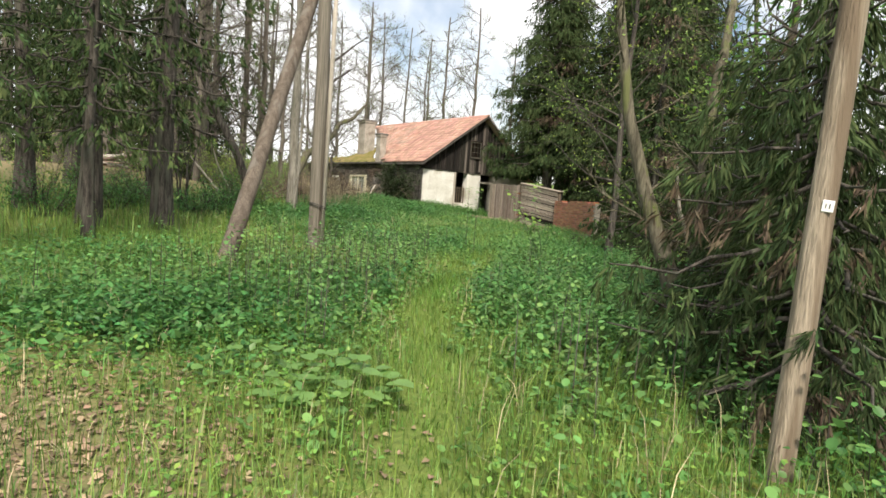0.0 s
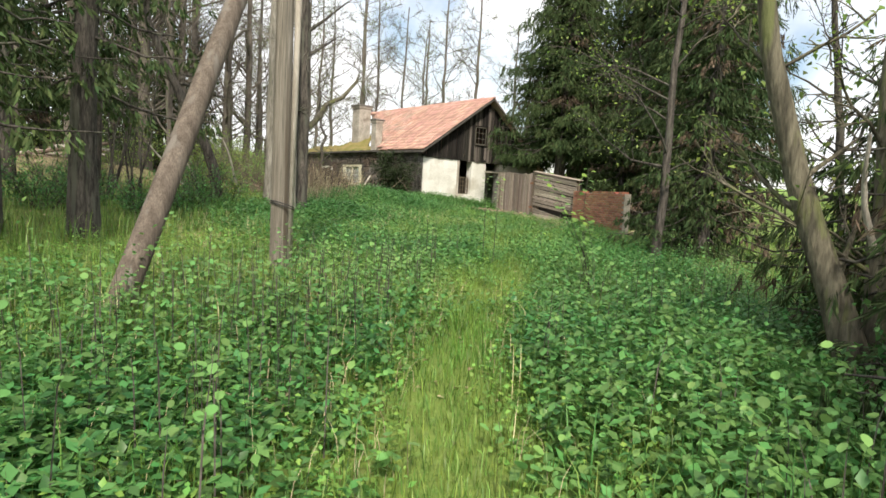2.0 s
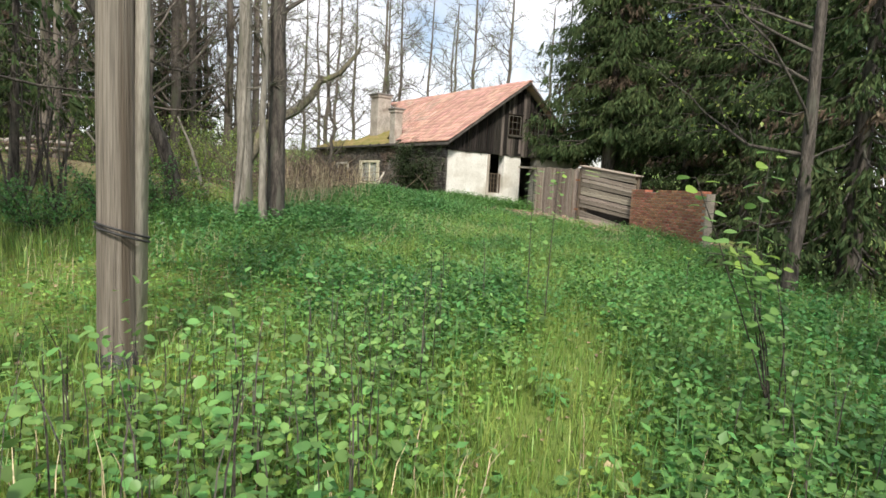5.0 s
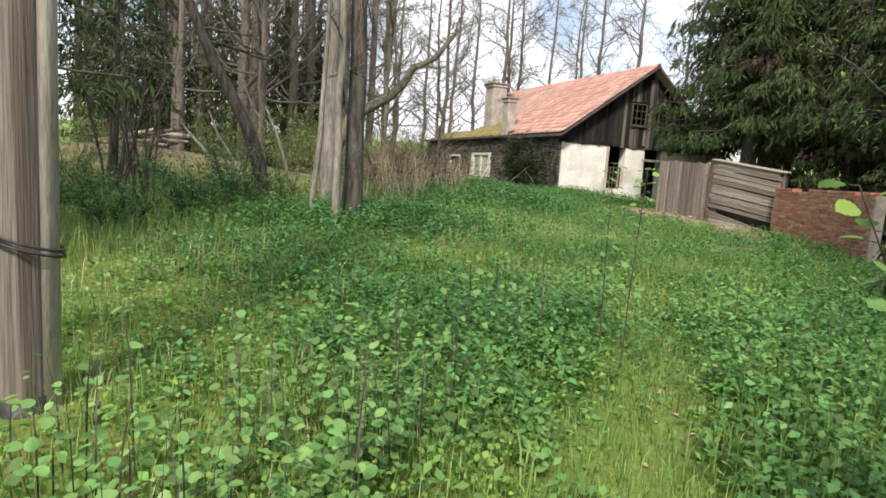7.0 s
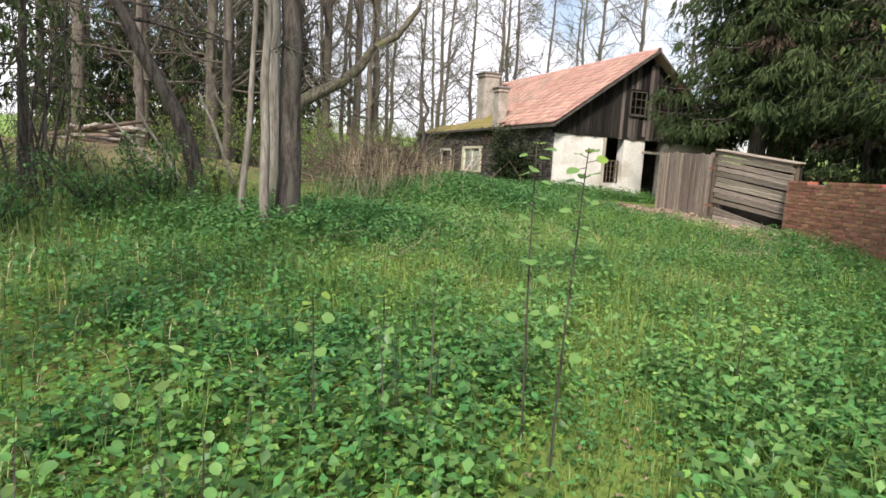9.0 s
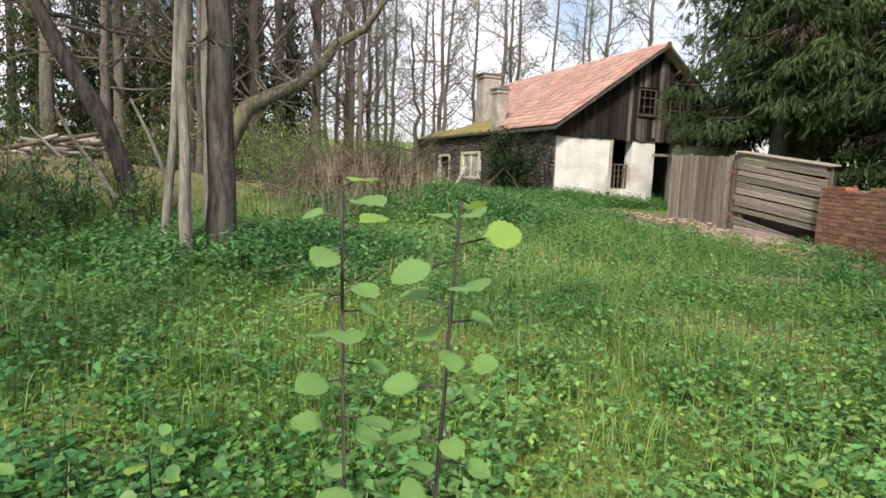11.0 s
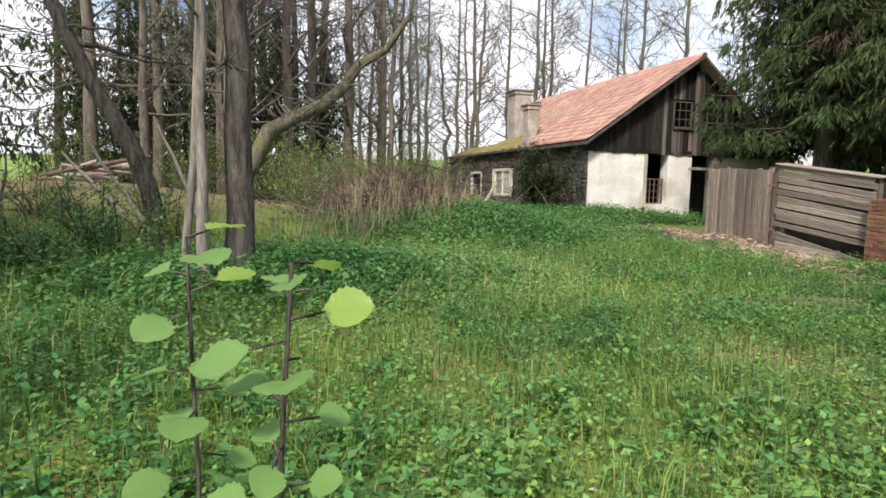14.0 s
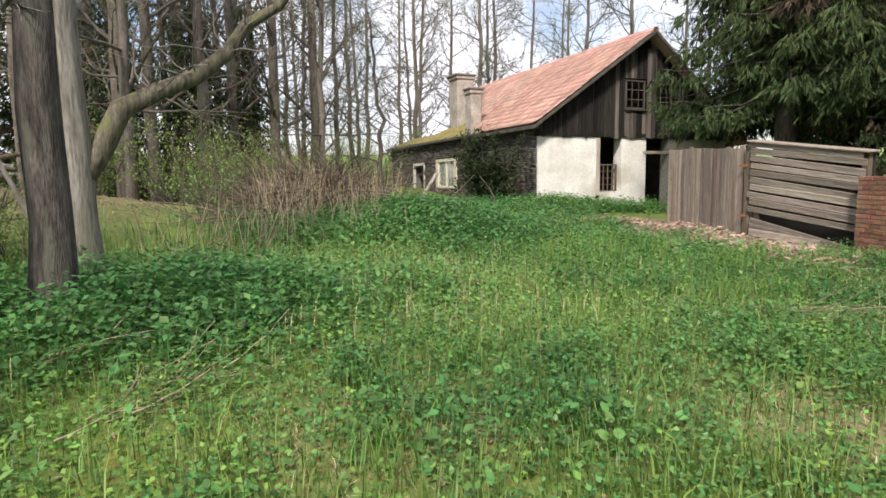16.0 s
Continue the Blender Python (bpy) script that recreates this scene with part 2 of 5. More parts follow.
def ground_material():
    m, n, l, b = nodes_of("meadow_soil")
    at = n.new("ShaderNodeVertexColor")
    at.layer_name = "cover"
    sep = n.new("ShaderNodeSeparateColor")
    l.new(at.outputs["Color"], sep.inputs["Color"])
    tc = n.new("ShaderNodeTexCoord")
    n1 = n.new("ShaderNodeTexNoise")
    n1.inputs["Scale"].default_value, n1.inputs["Detail"].default_value = 0.7, 8
    n2 = n.new("ShaderNodeTexNoise")
    n2.inputs["Scale"].default_value, n2.inputs["Detail"].default_value = 14, 6
    for q in (n1, n2):
        l.new(tc.outputs["Object"], q.inputs["Vector"])
    grass = n.new("ShaderNodeValToRGB")
    e = grass.color_ramp.elements
    e[0].position, e[0].color = 0.3, (0.055, 0.095, 0.022, 1)
    e[1].position, e[1].color = 0.72, (0.16, 0.21, 0.055, 1)
    l.new(n1.outputs["Fac"], grass.inputs["Fac"])
    grain = n.new("ShaderNodeMixRGB")
    grain.blend_type, grain.inputs["Fac"].default_value = "OVERLAY", 0.8
    l.new(grass.outputs["Color"], grain.inputs["Color1"])
    l.new(n2.outputs["Color"], grain.inputs["Color2"])
    out = grain.outputs["Color"]
    for ch, colour in (("Red", (0.13, 0.185, 0.045)), ("Green", (0.29, 0.22, 0.14)), ("Blue", (0.2, 0.31, 0.085))):
        mx = n.new("ShaderNodeMixRGB")
        mx.inputs["Color2"].default_value = (*colour, 1)
        mm = n.new("ShaderNodeMath")
        mm.operation = "MULTIPLY"
        ad = n.new("ShaderNodeMath")
        ad.operation = "ADD"
        ad.inputs[1].default_value = 0.35
        l.new(n2.outputs["Fac"], ad.inputs[0])
        l.new(sep.outputs[ch], mm.inputs[0])
        l.new(ad.outputs[0], mm.inputs[1])
        l.new(mm.outputs[0], mx.inputs["Fac"])
        l.new(out, mx.inputs["Color1"])
        out = mx.outputs["Color"]
    l.new(out, b.inputs["Base Color"])
    b.inputs["Roughness"].default_value = 1.0
    b.inputs["Specular IOR Level"].default_value = 0.1
    bp = n.new("ShaderNodeBump")
    bp.inputs["Strength"].default_value, bp.inputs["Distance"].default_value = 0.8, 0.05
    l.new(n2.outputs["Fac"], bp.inputs["Height"])
    l.new(bp.outputs["Normal"], b.inputs["Normal"])
    return m


def glass_material(name, colour):
    m, n, l, b = nodes_of(name)
    b.inputs["Base Color"].default_value = (*colour, 1)
    b.inputs["Roughness"].default_value = 0.08
    b.inputs["Transmission Weight"].default_value = 0.85
    return m


M_GROUND = ground_material()
M_GLASS = glass_material("old_glass", (0.75, 0.8, 0.78))


# ---- mesh helpers ----
def finish(bm, name, mat, smooth=False):
    me = bpy.data.meshes.new(name)
    bmesh.ops.recalc_face_normals(bm, faces=bm.faces)
    bm.to_mesh(me)
    bm.free()
    me.materials.append(mat)
    if smooth:
        me.polygons.foreach_set("use_smooth", [True] * len(me.polygons))
    return me


def part(name, bm, mat, parent, label="", smooth=False):
    ob = new(name, finish(bm, name, mat, smooth))
    ob.parent = parent
    if label:
        tagged(ob, label)
    return ob


def base(name, x, y, z, rz=0.0):
    ob = new(name)
    ob.empty_display_size = 0.2
    ob.matrix_basis = pose(x, y, z, 0, 0, rz)
    return ob


def box(x0, y0, z0, x1, y1, z1, bevel=0.0, bm=None):
    bm = bm or bmesh.new()
    r = bmesh.ops.create_cube(bm, size=1.0, matrix=Matrix.LocRotScale(((x0 + x1) / 2, (y0 + y1) / 2, (z0 + z1) / 2), None, (abs(x1 - x0), abs(y1 - y0), abs(z1 - z0))))
    if bevel:
        bmesh.ops.bevel(bm, geom=list({e for v in r["verts"] for e in v.link_edges}), offset=bevel, segments=1, affect="EDGES")
    return bm


def np_mesh(name, verts, faces, mat, smooth=False):
    """A mesh from arrays: verts n x 3, faces m x 3 or m x 4."""
    verts, faces = np.asarray(verts, np.float32), np.asarray(faces, np.int32)
    me = bpy.data.meshes.new(name)
    k = faces.shape[1]
    me.vertices.add(len(verts))
    me.vertices.foreach_set("co", verts.ravel())
    me.loops.add(faces.size)
    me.loops.foreach_set("vertex_index", faces.ravel())
    me.polygons.add(len(faces))
    me.polygons.foreach_set("loop_start", np.arange(0, faces.size, k, dtype=np.int32))
    me.update(calc_edges=True)
    me.validate()
    me.materials.append(mat)
    if smooth:
        me.polygons.foreach_set("use_smooth", [True] * len(me.polygons))
    return me


def tubes(paths, sides=6):
    """Verts and quads of tapered tubes: each path is (points n x 3, radii n)."""
    vs, fs, off = [], [], 0
    for pts, rad in paths:
        pts, rad = np.asarray(pts, float), np.asarray(rad, float)
        n = len(pts)
        d = np.gradient(pts, axis=0)
        d /= np.linalg.norm(d, axis=1)[:, None] + 1e-9
        ref = np.where(np.abs(d[:, 2:3]) > 0.9, np.array([[1.0, 0, 0]]), np.array([[0, 0, 1.0]]))
        u = np.cross(d, ref)
        u /= np.linalg.norm(u, axis=1)[:, None] + 1e-9
        w = np.cross(d, u)
        a = np.linspace(0, 2 * np.pi, sides, endpoint=False)
        ring = pts[:, None] + rad[:, None, None] * (np.cos(a)[None, :, None] * u[:, None] + np.sin(a)[None, :, None] * w[:, None])
        vs.append(ring.reshape(-1, 3))
        i, j = np.meshgrid(np.arange(n - 1), np.arange(sides), indexing="ij")
        k = (j + 1) % sides
        fs.append(np.stack([i * sides + j, i * sides + k, (i + 1) * sides + k, (i + 1) * sides + j], -1).reshape(-1, 4) + off)
        off += n * sides
    return np.concatenate(vs), np.concatenate(fs)


def leaves(pos, way, up, length, width, fold=0.15):
    """Folded pointed leaves: six points, four triangles each."""
    n = len(pos)
    way = way / (np.linalg.norm(way, axis=1)[:, None] + 1e-9)
    side = np.cross(way, up)
    side /= np.linalg.norm(side, axis=1)[:, None] + 1e-9
    nor = np.cross(side, way)
    L, W = length[:, None], width[:, None]
    v = np.stack([pos, pos + way * L * 0.4 + side * W * 0.5 + nor * W * fold, pos + way * L * 0.4 - side * W * 0.5 + nor * W * fold,
                  pos + way * L * 0.45 - nor * W * 0.05, pos + way * L - nor * L * 0.12], 1).reshape(-1, 3)
    b = np.arange(n)[:, None] * 5
    f = np.concatenate([b + [[0, 1, 3]], b + [[0, 3, 2]], b + [[1, 4, 3]], b + [[3, 4, 2]]])
    return v, f


def sprays(pos, way, up, length, width):
    """Narrow needle sprays: long rhombs of two triangles."""
    n = len(pos)
    way = way / (np.linalg.norm(way, axis=1)[:, None] + 1e-9)
    side = np.cross(way, up)
    side /= np.linalg.norm(side, axis=1)[:, None] + 1e-9
    L, W = length[:, None], width[:, None]
    v = np.stack([pos, pos + way * L * 0.45 + side * W, pos + way * L * 0.45 - side * W, pos + way * L], 1).reshape(-1, 3)
    b = np.arange(n)[:, None] * 4
    return v, np.concatenate([b + [[0, 1, 2]], b + [[1, 3, 2]]])


def round_leaves(pos, way, up, length, width):
    """Broad round leaves with a dished blade and a midrib fold: nine points, eight triangles."""
    n = len(pos)
    way = way / (np.linalg.norm(way, axis=1)[:, None] + 1e-9)
    side = np.cross(way, up)
    side /= np.linalg.norm(side, axis=1)[:, None] + 1e-9
    nor = np.cross(side, way)
    L, W = length[:, None], width[:, None]
    rim = [(0.0, 0.0, 0.0), (0.18, 0.36, 0.05), (0.5, 0.5, 0.08), (0.84, 0.34, 0.03), (1.0, 0.04, -0.08), (0.84, -0.34, 0.03), (0.5, -0.5, 0.08), (0.18, -0.36, 0.05)]
    v = [pos + way * L * 0.5 - nor * W * 0.03] + [pos + way * L * a + side * W * b + nor * W * c for a, b, c in rim]
    v = np.stack(v, 1).reshape(-1, 3)
    b = np.arange(n)[:, None] * 9
    return v, np.concatenate([b + [[0, i + 1, (i + 1) % 8 + 1]] for i in range(8)])


def ribbed_leaf(rng, pos, way, up, length, width):
    """One alder leaf: a toothed round rim, pleated along its side veins, drooping at the tip."""
    way = way / np.linalg.norm(way)
    side = np.cross(way, up)
    side /= np.linalg.norm(side)
    nor = np.cross(side, way)
    n = 13
    verts, faces = [], []
    for i in range(n):
        u = i / (n - 1)
        half = 0.5 * math.sin(math.pi * min(1.0, 0.06 + 0.94 * u) ** 0.86) ** 0.62 * (1 + 0.06 * (i % 2))
        mid = pos + way * length * u - nor * length * (0.22 * u * u)
        pleat = 0.022 * (1 if i % 2 else -1)
        for k in (-1.0, -0.55, 0.0, 0.55, 1.0):
            lift = width * (0.16 * abs(k) - 0.10 * k * k + pleat * abs(k)) + rng.normal(0, 0.004) * width
            verts.append(mid + side * width * half * k + way * length * 0.16 * abs(k) * (1 - u) + nor * lift)
    for i in range(n - 1):
        for k in range(4):
            a = i * 5 + k
            faces.append((a, a + 1, a + 6, a + 5))
    return np.array(verts), np.array(faces)


def small_leaves(pos, way, up, length, width, fold=0.12):
    """Small folded leaves: four points, two triangles hinged on the midrib."""
    n = len(pos)
    way = way / (np.linalg.norm(way, axis=1)[:, None] + 1e-9)
    side = np.cross(way, up)
    side /= np.linalg.norm(side, axis=1)[:, None] + 1e-9
    nor = np.cross(side, way)
    L, W = length[:, None], width[:, None]
    v = np.stack([pos, pos + way * L * 0.42 + side * W * 0.5 + nor * W * fold, pos + way * L * 0.42 - side * W * 0.5 + nor * W * fold, pos + way * L], 1).reshape(-1, 3)
    b = np.arange(n)[:, None] * 4
    return v, np.concatenate([b + [[0, 1, 3]], b + [[0, 3, 2]]])


def blades(pos, height, width, bend, az):
    """Grass blades: bent narrow strips of three triangles."""
    n = len(pos)
    d = np.stack([np.cos(az), np.sin(az), np.zeros(n)], 1)
    s = np.stack([-np.sin(az), np.cos(az), np.zeros(n)], 1)
    z = np.array([[0, 0, 1.0]])
    H, W, B = height[:, None], width[:, None], bend[:, None]
    mid = pos + z * H * 0.62 + d * B * 0.35
    tip = pos + z * H * (1 - 0.25 * np.clip(B / (H + 1e-6), 0, 1.2)) + d * B
    v = np.stack([pos - s * W * 0.5, pos + s * W * 0.5, mid - s * W * 0.42, mid + s * W * 0.42, tip], 1).reshape(-1, 3)
    b = np.arange(n)[:, None] * 5
    f = np.concatenate([b + [[0, 1, 3]], b + [[0, 3, 2]], b + [[2, 3, 4]]])
    return v, f


# ---- ground ----
TRAIL = np.array([(-26.0, -33.6), (-20.2, -27.3), (-17.45, -23.9), (-15.55, -21.4), (-13.4, -19.4), (-11.5, -17.9), (-10.2, -16.55), (-8.2, -14.4), (-4.8, -11.6), (-1.6, -7.6), (1.0, -3.2), (3.8, -1.0)])


def trail_distance(x, y):
    p = np.stack([np.asarray(x, float), np.asarray(y, float)], -1)
    best = np.full(p.shape[:-1], 1e9)
    for a, b in zip(TRAIL[:-1], TRAIL[1:]):
        ab = b - a
        k = np.clip(((p - a) @ ab) / (ab @ ab), 0, 1)
        best = np.minimum(best, np.linalg.norm(p - (a + k[..., None] * ab), axis=-1))
    return best


WALKED = np.array([(-21.0, -28.4), (-20.0, -27.1), (-18.65, -25.2), (-17.3, -23.4), (-15.25, -21.2), (-14.5, -20.7), (-13.5, -20.3), (-12.7, -19.4), (-11.4, -17.95), (-10.75, -17.1), (-10.15, -16.15), (-9.6, -15.3)])


def walked_distance(x, y):
    p = np.stack([np.asarray(x, float), np.asarray(y, float)], -1)
    best = np.full(p.shape[:-1], 1e9)
    for a, b in zip(WALKED[:-1], WALKED[1:]):
        ab = b - a
        k = np.clip(((p - a) @ ab) / (ab @ ab), 0, 1)
        best = np.minimum(best, np.linalg.norm(p - (a + k[..., None] * ab), axis=-1))
    return best


def bump_at(x, y, cx, cy, h, r):
    return h * np.exp(-((x - cx) ** 2 + (y - cy) ** 2) / (r * r))


def height(x, y):
    x, y = np.asarray(x, float), np.asarray(y, float)
    z = -0.2 + 0.034 * np.minimum(y, 0)
    z = z - 0.04 * np.clip(x + 1, 0, 12) / (1 + np.exp(np.clip((y - 4) * 1.2, -30, 30)))
    z = z + 3.0 * np.logaddexp(0, (y - 4 + 0.25 * x) / 3.0) * 0.085 * (1 - 0.5 / (1 + np.exp(np.clip(-(y - 90) / 20, -30, 30))))
    z = z + bump_at(x, y, -14.5, 0.5, 0.7, 5.0) + bump_at(x, y, -20.0, -1.0, 0.6, 5.0) + bump_at(x, y, -5.8, -4.4, 0.34, 1.8) + bump_at(x, y, 0.2, 0.2, 0.16, 1.6)
    z = z - bump_at(x, y, -6.5, -27.0, 1.0, 4.5)
    z = z + 0.05 * np.sin(x * 0.9 + 1.3) * np.sin(y * 0.8) + 0.03 * np.sin(x * 2.3) * np.cos(y * 2.1 + 0.7)
    return z


def build_ground():
    def axis(lo, hi, c0, c1, fine, n):
        core = np.arange(c0, c1, fine)
        k = np.linspace(0, 1, n) ** 2.6
        return np.concatenate([(c0 - (c0 - lo) * k)[:0:-1], core, c1 + (hi - c1) * k])
    xs, ys = axis(-900, 900, -26, 6, 0.22, 40), axis(-700, 1500, -32, 4, 0.22, 44)
    X, Y = np.meshgrid(xs, ys)
    Z = height(X, Y)
    Z = np.where(Y > 220, Z[(Y <= 220)].max() * 0 + height(X, np.full_like(Y, 220.0)), Z)
    v = np.stack([X, Y, Z], -1).reshape(-1, 3)
    nx = len(xs)
    i, j = np.meshgrid(np.arange(len(ys) - 1), np.arange(nx - 1), indexing="ij")
    a = i * nx + j
    f = np.stack([a, a + 1, a + nx + 1, a + nx], -1).reshape(-1, 4)
    me = np_mesh("ground", v, f, M_GROUND, True)
    td = trail_distance(v[:, 0], v[:, 1])
    nz = np.sin(v[:, 0] * 1.7 + np.sin(v[:, 1] * 1.3) * 2) * 0.5 + 0.5
    trail = np.exp(-(td / 0.55) ** 2) * (v[:, 1] < -9)
    litter = np.clip(bump_at(v[:, 0], v[:, 1], -20.6, -23.6, 1.0, 1.6) + bump_at(v[:, 0], v[:, 1], -14.0, 1.5, 0.6, 4.0) + bump_at(v[:, 0], v[:, 1], -20.0, 0.0, 0.9, 6.0)
                     + bump_at(v[:, 0], v[:, 1], 0.4, -5.6, 1.2, 2.2) + bump_at(v[:, 0], v[:, 1], -0.8, -9.5, 1.0, 1.9) + bump_at(v[:, 0], v[:, 1], -7.0, -14.0, 0.8, 1.0) * nz + bump_at(v[:, 0], v[:, 1], -5.0, -12.0, 0.8, 1.2) * nz + bump_at(v[:, 0], v[:, 1], -9.2, -13.0, 0.5, 0.7)
                     + 0.8 * bump_at(v[:, 0], v[:, 1], 1.0, -19.0, 1.0, 6.0), 0, 1)
    field = np.clip(np.clip((v[:, 1] - 22) / 10, 0, 1) + np.clip((v[:, 1] + 1) / 4, 0, 1) * np.clip((-17.6 - 0.3 * v[:, 1] - v[:, 0]) / 1.5, 0, 1), 0, 1)
    col = np.stack([trail, litter * (1 - field), field, np.ones(len(v))], 1).astype(np.float32)
    layer = me.color_attributes.new("cover", "FLOAT_COLOR", "POINT")
    layer.data.foreach_set("color", col.ravel())
    tagged(new("ground", me), "overgrown meadow ground with a trodden grass trail", "ground", kind="structure")


build_ground()


# ---- house ----
EAVE_Z, RIDGE_Z, RIDGE_X, WIDE, DEEP = 2.50, 5.62, 4.3, 8.6, 13.0
WALL_TOP = 2.14


def roof_line(x):
    return EAVE_Z + (RIDGE_Z - EAVE_Z) * (1 - abs(x - RIDGE_X) / (RIDGE_X + 0.25))


def lattice(name, parent, x0, x1, z0, z1, cols, rows, mat, y=0.06, glass=True, bar=0.03, frame_w=0.06):
    """A window in the gable plane: frame, sash bars and panes."""
    bm = bmesh.new()
    for a, b, c, d in ((x0, z0, x1, z0 + frame_w), (x0, z1 - frame_w, x1, z1), (x0, z0 + frame_w, x0 + frame_w, z1 - frame_w), (x1 - frame_w, z0 + frame_w, x1, z1 - frame_w)):
        box(a, y, b, c, y + 0.07, d, 0.006, bm)
    fr = part(name, bm, mat, parent)
    for i in range(1, cols):
        x = x0 + (x1 - x0) * i / cols
        part("sash_bar", box(x - bar / 2, y + 0.015, z0 + frame_w, x + bar / 2, y + 0.045, z1 - frame_w), mat, fr)
    for i in range(1, rows):
        z = z0 + (z1 - z0) * i / rows
        part("sash_bar", box(x0 + frame_w, y + 0.012, z - bar / 2, x1 - frame_w, y + 0.048, z + bar / 2), mat, fr)
    if glass:
        part("pane", box(x0 + frame_w, y + 0.05, z0 + frame_w, x1 - frame_w, y + 0.056, z1 - frame_w), M_GLASS, fr).visible_shadow = False
    return fr


def build_house():
    h = base("house", 0, 0, -0.4)
    tagged(h, "derelict farmhouse with whitewashed wall, dark boarded gable and red tiles", "house")
    h.matrix_basis = Matrix.Identity(4)
    lo = -0.9
    # whitewashed front, with a window opening, a doorway and a slot over the doorway
    for a, b, c, d, mat in ((0, lo, 2.32, WALL_TOP, M_PLASTER), (2.47, lo, 3.36, 0.33, M_PLASTER), (3.36, lo, 4.42, WALL_TOP, M_PLASTER), (5.45, lo, WIDE, WALL_TOP, M_PLASTER_GREY)):
        bm = box(a, 0, b, c, 0.4, d)
        part("wall", bm, mat, h, "cracked whitewashed plaster wall" if mat is M_PLASTER else "bare grey plaster wall")
    part("post", box(2.325, -0.03, 0.2, 2.465, 0.3, WALL_TOP - 0.004, 0.01), M_POSTWOOD, h, "pale weathered timber post")
    part("lintel", box(4.3, -0.02, 1.60, 5.5, 0.12, 1.70, 0.012), M_POSTWOOD, h, "pale timber door lintel")
    part("doorstep", box(4.3, -0.25, lo, 5.5, 0.4, -0.42, 0.03), M_STONE, h, "grey stone doorstep")
    # window grille and dark frame
    fr = lattice("window", h, 2.6, 3.34, 0.33, 1.25, 4, 4, M_TIMBER, 0.18, False, 0.025, 0.04)
    part("window_frame", box(2.475, 0.16, 0.33, 2.58, 0.3, WALL_TOP - 0.004), M_TIMBER, h)
    # sides, back, floors
    part("wall", box(WIDE - 0.4, 0.402, lo, WIDE, DEEP, EAVE_Z), M_PLASTER_GREY, h)
    part("wall", box(0, DEEP - 0.4, lo, WIDE - 0.402, DEEP, EAVE_Z), M_PLASTER_GREY, h)
    # added inner wall and floors, coloured near-black as the unlit inside behind the openings
    part("inner_shade_wall", box(0.402, 4.6, lo, WIDE - 0.402, 4.8, 2.3), M_SHADE, h)
    part("floor", box(0.402, 0.402, lo, WIDE - 0.402, 4.598, -0.43), M_SHADE, h)
    part("floor", box(0.402, 0.1, 2.16, WIDE - 0.402, 4.598, 2.3), M_SHADE, h, "loft floor in a near-black shade colour")
    # beam and boarded gable
    part("beam", box(-0.05, -0.05, WALL_TOP, WIDE + 0.05, 0.1, WALL_TOP + 0.14, 0.01), M_BOARD_DARK, h, "dark oak beam under the gable")
    wins = ((3.48, 4.3, 3.1, 4.05), (4.75, 5.5, 3.06, 4.0))
    x = 0.06
    rr = random.Random(3)
    while x < WIDE - 0.1:
        w = rr.uniform(0.1, 0.17)
        xa, xb = x, min(x + w - rr.uniform(0.004, 0.02), WIDE - 0.06)
        top = min(roof_line(xa), roof_line(xb)) - 0.1
        y0 = -0.04 - rr.uniform(0, 0.03)
        spans = [(WALL_TOP + rr.uniform(-0.05, 0.05), top)]
        for a, b, c, d in wins:
            if xb > a and xa < b:
                spans = [(spans[0][0], c - 0.05), (d + 0.05, top)]
        grey = rr.random() < (0.6 if 3.0 < (xa + xb) / 2 < 6.2 else 0.12)
        for a, b in spans:
            if b - a > 0.1:
                part("board", box(xa, y0, a, xb, y0 + 0.03, b, 0.004), M_BOARD_GREY if grey and not (b > 4.3 and rr.random() < 0.4) else M_BOARD_DARK, h)
        x += w
    for xc in (4.4, 4.62):
        part("board", box(xc - 0.07, -0.10, WALL_TOP, xc + 0.08, -0.072, 5.1, 0.005), M_BOARD_GREY, h, "pale grey cover board")
    for a, b, c, d in wins:
        fr = lattice("window", h, a, b, c, d, 3, 3, M_BOARD_GREY, -0.03, False, 0.022, 0.045)
        part("window_sill", box(a - 0.06, -0.13, c - 0.07, b + 0.06, 0.0, c - 0.005, 0.008), M_BOARD_GREY, fr)
    # roof
    up = Vector((RIDGE_X + 0.25, 0, RIDGE_Z - EAVE_Z)).normalized()
    nor = Vector((-up.z, 0, up.x))
    slope = (Vector((RIDGE_X, 0, RIDGE_Z)) - Vector((-0.25, 0, EAVE_Z))).length
    bm = bmesh.new()
    corners = [(-0.25, -0.45, EAVE_Z), (-0.25, 4.0, EAVE_Z), (RIDGE_X, 12.3, RIDGE_Z), (RIDGE_X, -0.45, RIDGE_Z)]
    top = [bm.verts.new(Vector(c) - nor * 0.02) for c in corners]
    bot = [bm.verts.new(Vector(c) - nor * 0.1) for c in corners]
    bm.faces.new(top), bm.faces.new(bot[::-1])
    for i in range(4):
        bm.faces.new((top[i], bot[i], bot[(i + 1) % 4], top[(i + 1) % 4]))
    roof = part("roof", bm, M_TIMBER, h, "red clay tile roof, weathered")
    bm = bmesh.new()
    rx = 2 * RIDGE_X + 0.25
    corners = [(rx, -0.45, EAVE_Z - 0.5), (rx, 12.3, EAVE_Z - 0.5), (RIDGE_X + 0.02, 12.3, RIDGE_Z), (RIDGE_X + 0.02, -0.45, RIDGE_Z)]
    top = [bm.verts.new(Vector(c) + Vector((0.03, 0, 0.05))) for c in corners]
    bot = [bm.verts.new(Vector(c) - Vector((0.03, 0, 0.06))) for c in corners]
    bm.faces.new(top), bm.faces.new(bot[::-1])
